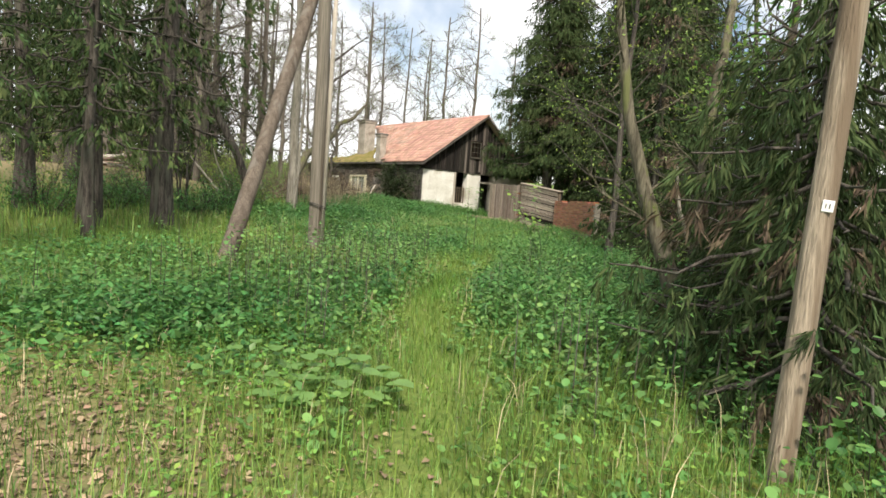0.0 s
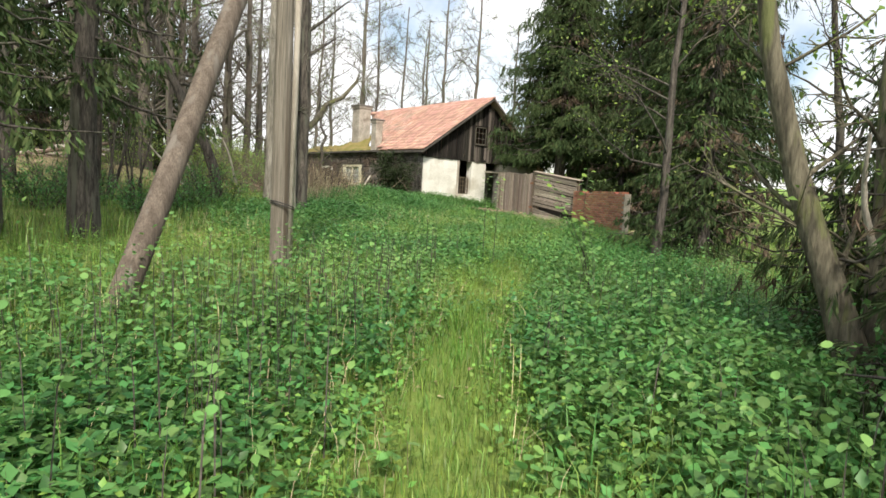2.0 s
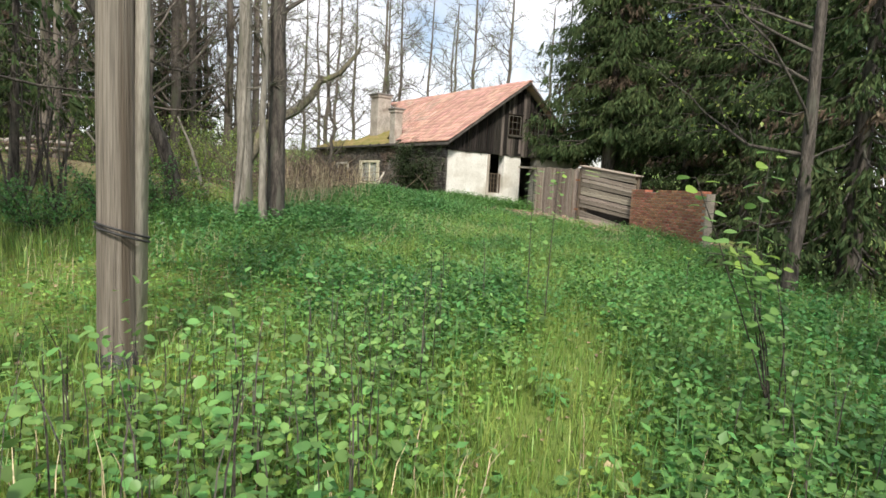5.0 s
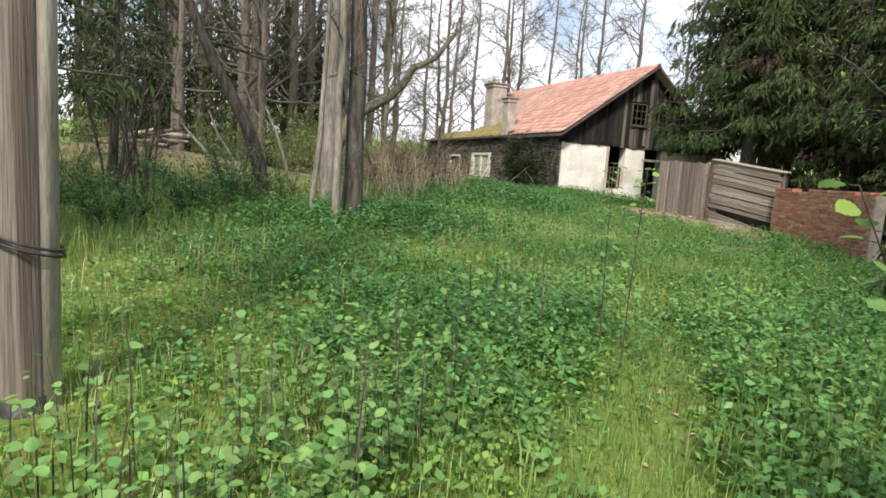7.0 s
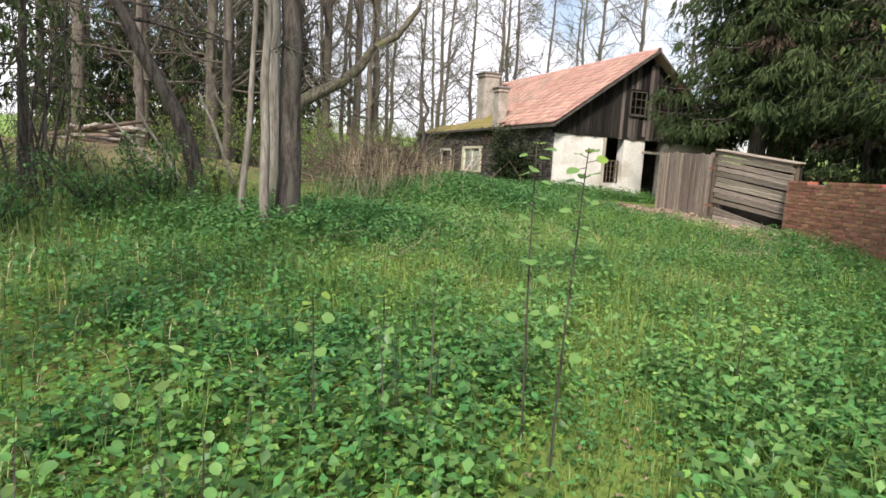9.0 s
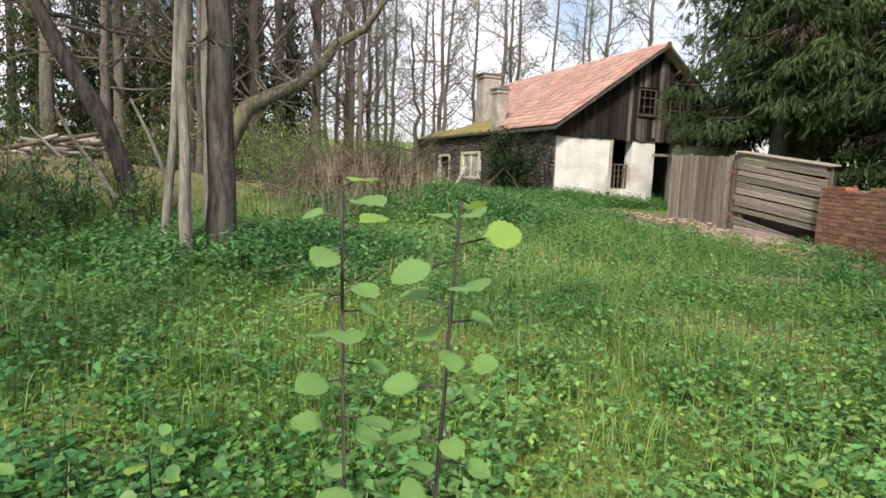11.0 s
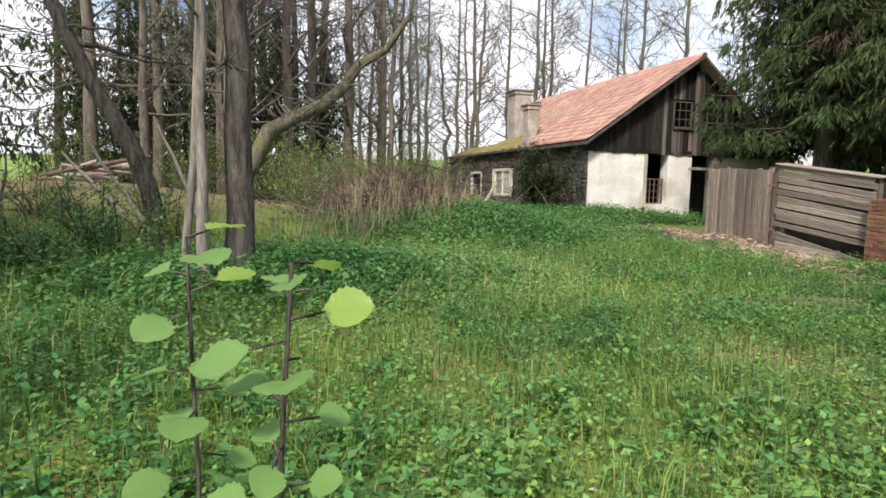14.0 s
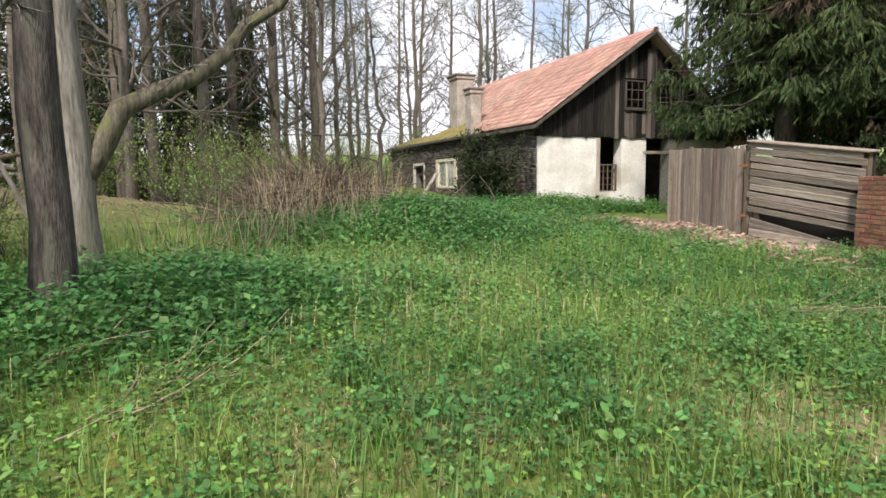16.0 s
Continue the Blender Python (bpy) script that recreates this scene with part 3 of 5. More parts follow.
    for i in range(4):
        bm.faces.new((top[i], bot[i], bot[(i + 1) % 4], top[(i + 1) % 4]))
    part("roof", bm, M_TILE_REST, h, "far slope of red clay tiles")
    # tiles
    W, E, T = 0.245, 0.335, 0.40
    prof = [(0.0, 0.034), (0.05, 0.052), (0.10, 0.03), (0.17, 0.014), (0.243, 0.022)]
    tv = [(a, 0.0, b + 0.028) for a, b in prof] + [(a, T, b) for a, b in prof] + [(a, 0.0, b + 0.008) for a, b in prof]
    tf = [(i, i + 1, i + 6, i + 5) for i in range(4)] + [(i + 10, i + 11, i + 1, i) for i in range(4)]
    tile = np_mesh("tile", tv, tf, M_TILE)
    fr3 = Matrix((Vector((0, 1, 0)), up, nor)).transposed().to_4x4()
    rows = int(slope / E)
    rest_v, rest_f, count = [], [], 0
    for r in range(rows + 1):
        u = r * E / slope
        ymax = 3.95 + 8.3 * min(u, 1)
        c = 0
        while -0.45 + (c + 1) * W < ymax:
            p = Vector((-0.3, -0.45 + c * W, EAVE_Z - 0.03)) + up * (r * E)
            m = Matrix.Translation(p + nor * rr.uniform(0, 0.008)) @ fr3 @ pose(0, 0, 0, rr.uniform(-1, 1), 0, rr.uniform(-1.2, 1.2))
            if count < 300 and -0.45 + c * W < 4.0 and (r < rows):
                ob = new("tile", tile)
                ob.parent, ob.matrix_basis = roof, m
                count += 1
            else:
                k = len(rest_v)
                rest_v += [tuple(m @ Vector(q)) for q in tv]
                rest_f += [tuple(i + k for i in f) for f in tf]
            c += 1
    ob = new("tiles", np_mesh("tiles", rest_v, rest_f, M_TILE_REST))
    ob.parent = roof
    tagged(ob, kind="stuff")
    # ridge caps
    cap_v, cap_f = tubes([([(0, 0, 0), (0, 0.42, 0.0)], [0.13, 0.115])], 10)
    cap = np_mesh("ridge_tile", cap_v, cap_f, M_TILE)
    for i in range(32):
        ob = new("ridge_tile", cap)
        ob.parent, ob.matrix_basis = roof, Matrix.Translation((RIDGE_X, -0.47 + i * 0.4, RIDGE_Z + 0.0 + rr.uniform(-0.012, 0.012)))
    # verge boards along the gable
    for s in (-1, 1):
        bm = bmesh.new()
        x0, z0 = (-0.3, EAVE_Z - 0.06) if s < 0 else (2 * RIDGE_X + 0.28, EAVE_Z - 0.56)
        a, b = Vector((x0, -0.47, z0)), Vector((RIDGE_X, -0.47, RIDGE_Z))
        vs = []
        for y in (-0.49, -0.455):
            vs.append([bm.verts.new((p.x, y, p.z + dz)) for p, dz in ((a, -0.07), (b, -0.09), (b, 0.03), (a, 0.03))])
        bm.faces.new(vs[0]), bm.faces.new(vs[1][::-1])
        for i in range(4):
            bm.faces.new((vs[0][i], vs[1][i], vs[1][(i + 1) % 4], vs[0][(i + 1) % 4]))
        part("verge_board", bm, M_ROOFFELT, h)
    part("gutter_board", box(-0.3, -0.44, EAVE_Z - 0.17, -0.26, 4.0, EAVE_Z - 0.05, 0.006), M_ROOFFELT, h)
    # long side wall of thin dark courses, with two windows
    holes = ((6.1, 8.3, 0.45, 1.70), (9.7, 11.2, 0.3, 1.62))
    ys = [0.402, 6.1, 8.3, 9.7, 11.2, 14.6]
    for a, b in zip(ys[:-1], ys[1:]):
        hole = [q for q in holes if abs(q[0] - a) < 0.01]
        for c, d in ([(lo, hole[0][2]), (hole[0][3], 2.42)] if hole else [(lo, 2.42)]):
            part("wall", box(0.03, a, c, 0.4, b, d), M_BRICK_DARK, h, "dark side wall of thin weathered courses")
    cv, cf = [], []
    z = -0.3
    cube_f = np.array([(0, 1, 3, 2), (4, 6, 7, 5), (0, 4, 5, 1), (2, 3, 7, 6), (0, 2, 6, 4), (1, 5, 7, 3)])
    while z < 2.38:
        y, hh = 0.0, rr.uniform(0.055, 0.085)
        while y < 14.5:
            ln = rr.uniform(0.22, 0.5)
            mid = y + ln / 2
            if not any(q[0] - 0.05 < mid < q[1] + 0.05 and q[2] - 0.04 < z + hh / 2 < q[3] + 0.04 for q in holes):
                k = len(cv) * 8
                xo = -rr.uniform(0.005, 0.04)
                cv.append([(xx, yy, zz) for xx in (xo, 0.028) for yy in (y, y + ln - 0.015) for zz in (z, z + hh - 0.014)])
                cf.append(cube_f + k)
            y += ln
        z += hh
    ob = new("course_masonry", np_mesh("course_masonry", np.array(cv).reshape(-1, 3), np.concatenate(cf), M_BRICK_DARK))
    ob.parent = h
    tagged(ob, kind="stuff")
    for (a, b, c, d), mat, rows_ in zip(holes, (M_FRAME, M_FRAME_WHITE), (2, 2)):
        bm = bmesh.new()
        fw = 0.26 if mat is M_FRAME else 0.1
        for y0, z0, y1, z1 in ((a, c, b, c + 0.09), (a, d - 0.12, b, d), (a, c + 0.09, a + fw, d - 0.12), (b - fw, c + 0.09, b, d - 0.12)):
            box(-0.03, y0, z0, 0.1, y1, z1, 0.008, bm)
        fr = part("window", bm, mat, h, "cream painted window frame" if mat is M_FRAME else "flaking white window frame")
        if mat is M_FRAME:
            part("sash_bar", box(0.0, (a + b) / 2 - 0.05, c + 0.09, 0.06, (a + b) / 2 + 0.05, d - 0.12), mat, fr)
            part("pane", box(0.03, a + fw, c + 0.09, 0.036, b - fw, d - 0.12), M_GLASS, fr).visible_shadow = False
    part("roof_edge", box(-0.22, 4.0, 2.40, 0.25, 14.8, 2.52, 0.02), M_ROOFFELT, h, "sagging dark roof edge")
    # mossy remains of the roof behind the chimneys
    nyy, nxx = 44, 9
    g = np.zeros((nyy, nxx, 3))
    for i in range(nyy):
        y = 4.02 + 10.6 * i / (nyy - 1)
        reach = 2.4 * (0.55 + 0.45 * math.sin(i * 0.31 + 1.2)) if 4.6 < y < 10.5 else 0.7
        for j in range(nxx):
            k = j / (nxx - 1)
            g[i, j] = (-0.1 + k * (0.9 + reach * 0.7), y, 2.53 + k * (0.25 + reach * 0.42) + 0.05 * math.sin(i * 1.7 + j * 2.1))
    gi, gj = np.meshgrid(np.arange(nyy - 1), np.arange(nxx - 1), indexing="ij")
    q = gi * nxx + gj
    gf = np.stack([q, q + 1, q + nxx + 1, q + nxx], -1).reshape(-1, 4)
    low = g.reshape(-1, 3).copy()
    low[:, 2] -= 0.09
    n0 = nyy * nxx
    part_me = np_mesh("mossy_roof", np.concatenate([g.reshape(-1, 3), low]), np.concatenate([gf, gf[:, ::-1] + n0]), M_MOSS, True)
    ob = new("mossy_roof", part_me)
    ob.parent = h
    tagged(ob, "collapsed roof strip overgrown with moss")

    def chimney(cx, cy, w, d, z0, z1, over):
        ch = part("chimney", box(cx - w / 2, cy - d / 2, z0, cx + w / 2, cy + d / 2, z1, 0.02), M_CHIMNEY, h, "rendered chimney with a dark slab cap")
        part("chimney_cap", box(cx - w / 2 - over, cy - d / 2 - over, z1 + 0.003, cx + w / 2 + over, cy + d / 2 + over, z1 + 0.08, 0.015), M_STONE, ch)
        part("chimney_band", box(cx - w / 2 - over * 0.5, cy - d / 2 - over * 0.5, z1 - 0.14, cx + w / 2 + over * 0.5, cy + d / 2 + over * 0.5, z1 - 0.003, 0.01), M_CHIMNEY, ch)
    chimney(0.12, 4.75, 0.46, 0.5, 2.42, 4.22, 0.09)
    chimney(1.75, 9.3, 0.85, 0.9, 1.5, 5.55, 0.12)
    return h


build_house()


# ---- yard: gate, board fence, brick wall, rubble ----
def rot_to(x0, y0, x1, y1):
    return math.degrees(math.atan2(y1 - y0, x1 - x0))


def build_gate():
    x0, y0, x1, y1 = 0.89, -4.75, 0.22, -7.50
    ln = math.hypot(x1 - x0, y1 - y0)
    g = base("wooden_gate", x0, y0, -0.66, rot_to(x0, y0, x1, y1))
    tagged(g, "weathered grey-brown plank gate standing half open", "gate")
    rr = random.Random(9)
    n = 19
    for i in range(n):
        a, b = ln * i / n, ln * (i + 1) / n - 0.012
        k = i / (n - 1)
        bot, top = 0.0 + 0.17 * k + rr.uniform(-0.015, 0.03), 2.12 - 0.1 * k + rr.uniform(-0.03, 0.03)
        part("plank", box(a, -0.015 - rr.uniform(0, 0.012), bot, b, 0.012, top, 0.004), M_BOARD_WEATHER, g)
    for z in (0.45, 1.6):
        part("rail", box(0.05, 0.015, z, ln - 0.05, 0.055, z + 0.11, 0.006), M_TIMBER, g)
    part("brace", box(0.05, 0.058, 1.0, ln - 0.05, 0.09, 1.1, 0.006), M_TIMBER, g)
    post = base("gate_post", 0.2, -7.62, -0.6)
    part("post", box(-0.07, -0.09, 0, 0.09, 0.05, 2.0, 0.012), M_TIMBER, post)
    part("hinge", box(-0.09, -0.02, 0.55, -0.074, 0.16, 0.6), M_RUST, post, "rusty strap hinge")
    part("hinge", box(-0.09, -0.02, 1.55, -0.074, 0.16, 1.6), M_RUST, post, "rusty strap hinge")
    tagged(post, "dark timber gate post beside the plank gate", "post")


def build_board_fence():
    x0, y0, x1, y1 = 0.16, -7.76, 0.30, -9.86
    ln = math.hypot(x1 - x0, y1 - y0)
    f = base("board_fence", x0, y0, -0.45, rot_to(x0, y0, x1, y1))
    tagged(f, "shed side of overlapping weathered boards, lowest ones slipped", "fence")
    rr = random.Random(4)
    n = 10
    for i in range(n):
        a = 0.42 + 1.42 * i / n
        ob = part("board", box(-0.03, -0.016, 0, ln + rr.uniform(-0.02, 0.05), 0.012, 0.112 + rr.uniform(-0.012, 0.012), 0.004), M_BOARD_FENCE, f)
        ob.matrix_basis = pose(rr.uniform(-0.05, 0.02), -0.055 + rr.uniform(-0.006, 0.006), a + 0.1, 10, 8.6 + rr.uniform(-0.8, 0.8), 0)
    for a, tilt, l2 in ((0.24, 12.5, 2.05), (0.12, 9.0, 1.9), (0.02, 5.0, 1.5)):
        ob = part("board", box(0, -0.02, 0, l2, 0.012, 0.14, 0.004), M_BOARD_FENCE, f, "slipped loose board")
        ob.matrix_basis = pose(0.0, -0.06, a + 0.02, 4, tilt, 0)
    for u in (0.06, ln - 0.1):
        part("post", box(u - 0.06, 0.05, -0.1, u + 0.06, 0.17, 1.6, 0.01), M_TIMBER, f)
    part("top_plank", box(-0.1, -0.12, 0, ln + 0.05, 0.25, 0.035, 0.008), M_BOARD_FENCE, f, "loose top plank").matrix_basis = pose(0, 0, 1.88, 3, 8.2, 0)
    # dark sheet added close behind the boards, so the gaps read as shade
    part("gap_shade_sheet", box(0, 0.2, -0.1, ln - 0.03, 0.24, 1.55), M_SHADE, f)


def build_brick_wall():
    x0, y0, x1, y1 = 0.12, -9.92, -1.75, -13.5
    ln = math.hypot(x1 - x0, y1 - y0)
    w = base("brick_wall", x0, y0, -0.75, rot_to(x0, y0, x1, y1))
    tagged(w, "low red brick wall, crumbling and half overgrown", "wall")
    part("mortar_core", box(0, -0.105, -0.4, ln, 0.105, 1.42), M_MORTAR, w)
    rr = random.Random(8)
    L, H = 0.25, 0.077
    me = finish(box(0, -0.12, 0, L - 0.012, 0.12, H - 0.011, 0.005), "brick", M_BRICK)
    me2 = finish(box(0, -0.12, 0, L / 2 - 0.012, 0.12, H - 0.011, 0.005), "half_brick", M_BRICK)
    for r in range(20):
        x = 0.0
        if r % 2:
            ob = new("brick", me2)
            ob.parent, ob.matrix_basis = w, pose(0, 0, r * H - 0.05)
            x = L / 2
        while x + L < ln + 0.02:
            if not (r == 19 and rr.random() < 0.4):
                ob = new("brick", me)
                ob.parent, ob.matrix_basis = w, pose(x, rr.uniform(-0.006, 0.006), r * H - 0.05, 0, 0, rr.uniform(-0.8, 0.8))
            x += L


def build_rubble():
    n = 2600
    k = NP.random(n)
    cx = np.where(k < 0.5, 0.1 + NP.normal(0, 1.1, n), -0.9 + NP.normal(0, 0.7, n))
    cy = np.where(k < 0.5, -5.6 + NP.normal(0, 1.2, n), -8.6 + NP.normal(0, 1.4, n))
    keep = (cx < 0.75) & (cx > -3.6)
    cx, cy = cx[keep], cy[keep]
    n = len(cx)
    cz = height(cx, cy)
    a, tilt = NP.uniform(0, 6.28, n), NP.normal(0, 0.35, n)
    sx, sy, sz = NP.uniform(0.03, 0.12, n), NP.uniform(0.025, 0.085, n), NP.uniform(0.008, 0.022, n)
    cor = np.array([(i, j, k) for i in (-1, 1) for j in (-1, 1) for k in (-1, 1)], float)
    v = np.zeros((n, 8, 3))
    jit = 1 + NP.uniform(-0.3, 0.3, (n, 8))
    lx, ly, lz = cor[None, :, 0] * sx[:, None] * jit, cor[None, :, 1] * sy[:, None] * jit, cor[None, :, 2] * sz[:, None]
    lz = lz + lx * np.sin(tilt)[:, None]
    v[..., 0] = cx[:, None] + lx * np.cos(a)[:, None] - ly * np.sin(a)[:, None]
    v[..., 1] = cy[:, None] + lx * np.sin(a)[:, None] + ly * np.cos(a)[:, None]
    v[..., 2] = cz[:, None] + lz + 0.015 + NP.uniform(0, 0.05, n)[:, None]
    f = np.array([(0, 1, 3, 2), (4, 6, 7, 5), (0, 4, 5, 1), (2, 3, 7, 6), (0, 2, 6, 4), (1, 5, 7, 3)])
    f = (f[None] + np.arange(n)[:, None, None] * 8).reshape(-1, 4)
    tagged(new("tile_rubble", np_mesh("tile_rubble", v.reshape(-1, 3), f, M_RUBBLE)), "heap of broken clay tiles and brick shards before the gate", "rubble", kind="stuff")


build_gate()
build_board_fence()
build_brick_wall()
build_rubble()


# ---- poles ----
def pole(name, x, y, z, dx, dy, h, r0, r1, mat, label):
    p = base(name, x, y, z)
    k = np.linspace(0, 1, 14)
    pts = np.stack([dx * h * k, dy * h * k, h * k - 0.3], 1)
    v, f = tubes([(pts, r0 + (r1 - r0) * k)], 16)
    rr = np.random.default_rng(int(abs(x) * 10))
    v = v + rr.normal(0, 0.003, v.shape)
    ob = new("shaft", np_mesh("shaft", v, f, mat, True))
    ob.parent = p
    tagged(p, label, "pole")
    return p


p1 = pole("leaning_pole", -17.46, -19.0, -1.05, 0.45, 0.44, 9.0, 0.125, 0.105, M_POLE_BROWN, "leaning brown wooden strut pole in the grass")
p2 = pole("utility_pole", -14.97, -17.02, -0.9, 0.0, 0.01, 9.5, 0.122, 0.10, M_POLE, "grey weathered wooden utility pole strapped to a stub")
bm = bmesh.new()
bmesh.ops.create_cone(bm, cap_ends=True, segments=14, radius1=0.047, radius2=0.036, depth=7.5, matrix=pose(0.155, -0.03, 3.5, 0, 0.5, 0))
part("stub", bm, M_POSTWOOD, p2, "slim paler stub beside the pole", True)
for z in (0.98, 1.01):
    v, f = tubes([([(0.16 * math.cos(a) + 0.03, 0.15 * math.sin(a), z - 0.05 * math.cos(a)) for a in np.linspace(0, 6.28, 20)], [0.008] * 20)], 5)
    ob = new("strap", np_mesh("strap", v, f, M_INK))
    ob.parent = p2
bm = bmesh.new()
bmesh.ops.create_cone(bm, cap_ends=True, segments=16, radius1=0.142, radius2=0.132, depth=0.35, matrix=pose(0.0, 0, 0.02))
part("collar", bm, M_INK, p2, "dark tarred collar at the foot", True)
p3 = pole("numbered_pole", -16.55, -25.85, -1.3, 0.097, 0.0, 8.0, 0.07, 0.062, M_POLE_TAN, "split weathered pole with a small number plate")
plate = part("number_plate", box(-0.028, -0.005, -0.032, 0.028, 0.005, 0.032, 0.003), M_LABEL, p3, "small white number plate")
plate.matrix_basis = pose(0.14, -0.05, 1.78, 0, 5.5, -70)
for i, x in enumerate((-0.010, 0.008)):
    ob = part("numeral", box(x - 0.0025, -0.007, -0.013, x + 0.0025, -0.0055, 0.013), M_INK, plate)


# ---- trees ----
def mesh_part(name, data, mat, parent, smooth=True, label="", kind=""):
    ob = new(name, np_mesh(name, data[0], data[1], mat, smooth))
    ob.parent = parent
    tagged(ob, label, kind=kind)
    return ob


def wander(rng, start, way, length, n, wobble, lift=0.0):
    """A wandering line of n points."""
    p, d = np.array(start, float), np.array(way, float)
    d /= np.linalg.norm(d)
    pts = [p.copy()]
    for _ in range(n - 1):
        d = d + rng.normal(0, wobble, 3) + np.array([0, 0, lift])
        d /= np.linalg.norm(d)
        p = p + d * length / (n - 1)
        pts.append(p.copy())
    return np.array(pts)


def branching(rng, trunk, radii, limbs, start, reach, twigs=7, sub=3, lift=0.05, thick=0.4, rise=(0.2, 0.9)):
    """Limbs, twigs and fine twigs off a trunk line; also the ends, where leaves sit."""
    big, fine, ends = [], [], []
    n = len(trunk)
    for i in range(limbs):
        k = start + (0.97 - start) * (i + rng.random()) / limbs
        q = k * (n - 1)
        j = min(int(q), n - 2)
        p = trunk[j] + (trunk[j + 1] - trunk[j]) * (q - j)
        r = np.interp(q, np.arange(n), radii)
        a = rng.uniform(0, 6.28)
        way = (math.cos(a), math.sin(a), rng.uniform(*rise))
        ln = reach * (1.15 - 0.75 * k) * rng.uniform(0.6, 1.15)
        pts = wander(rng, p, way, ln, 6, 0.16, lift)
        rl = max(r * thick, 0.012) * rng.uniform(0.7, 1.1)
        big.append((pts, np.linspace(rl, 0.008, 6)))
        for t in range(twigs):
            m = rng.uniform(0.25, 1.0) * 5
            jj = min(int(m), 4)
            tp = pts[jj] + (pts[jj + 1] - pts[jj]) * (m - jj)
            tw = (pts[jj + 1] - pts[jj]) / (np.linalg.norm(pts[jj + 1] - pts[jj]) + 1e-9) + rng.normal(0, 0.65, 3)
            tpts = wander(rng, tp, tw, ln * rng.uniform(0.2, 0.45), 4, 0.2, lift)
            fine.append((tpts, np.linspace(0.009, 0.004, 4)))
            ends += [tpts[2], tpts[3]]
            for _ in range(sub):
                sp = tpts[rng.integers(1, 4)]
                spts = wander(rng, sp, (tpts[3] - tpts[0]) + rng.normal(0, 0.4, 3) * np.linalg.norm(tpts[3] - tpts[0]), ln * rng.uniform(0.08, 0.2), 3, 0.15)
                fine.append((spts, np.linspace(0.0055, 0.003, 3)))
                ends.append(spts[2])
    return big, fine, np.array(ends)


def leaf_cloud(rng, ends, per, size, spread):
    pos = np.repeat(ends, per, axis=0) + rng.normal(0, spread, (len(ends) * per, 3))
    n = len(pos)
    way = rng.normal(0, 1, (n, 3)) + np.array([0, 0, -0.3])
    up = np.array([[0, 0, 1.0]]) + rng.normal(0, 0.4, (n, 3))
    L = rng.uniform(0.7, 1.3, n) * size
    return leaves(pos, way, up, L, L * 0.62)


def tree(name, x, y, h, r, label, seed, bark, lean=(0, 0), limbs=12, start=0.35, reach=2.6, twigs=7, sub=3, leaf=None, per=1, size=0.05, wobble=0.03, bend=None, lift=0.05, thick=0.4, fat=1.0):
    rng = np.random.default_rng(seed)
    t = base(name, x, y, float(height(x, y)) - 0.1)
    n = 14
    k = np.linspace(0, 1, n)
    pts = np.stack([lean[0] * h * k, lean[1] * h * k, h * k], 1) + np.cumsum(rng.normal(0, wobble, (n, 3)) * [1, 1, 0], 0)
    if bend is not None:
        pts = np.array([[np.interp(q, bend[:, 2], bend[:, c]) if c < 2 else q for c in range(3)] for q in h * k])
    rad = r * (1 - 0.72 * k) + r * 0.22 * np.exp(-k * 40)
    tv, tf = tubes([(pts, rad)], 14)
    tv = tv + (np.sin(tv[:, 2:3] * 3.1 + np.arctan2(tv[:, 1:2], tv[:, 0:1] + 1e-6) * 5) * 0.05 * r) * rng.uniform(0.4, 1, (len(tv), 1))
    mesh_part("trunk", (tv, tf), bark, t)
    big, fine, ends = branching(rng, pts, rad, limbs, start, reach, twigs, sub, lift, thick)
    fine = [(a, np.asarray(b) * fat) for a, b in fine]
    bv, bf = tubes(big, 6)
    mesh_part("limb_crown", (bv, bf), bark, t, kind="stuff")
    fv, ff = tubes(fine, 3)
    mesh_part("twig_crown", (fv, ff), bark, t, kind="stuff")
    if leaf:
        mesh_part("leaf_crown", leaf_cloud(rng, ends, per, size, 0.12), leaf, t, False, kind="stuff")
    tagged(t, label, "tree")
    return t


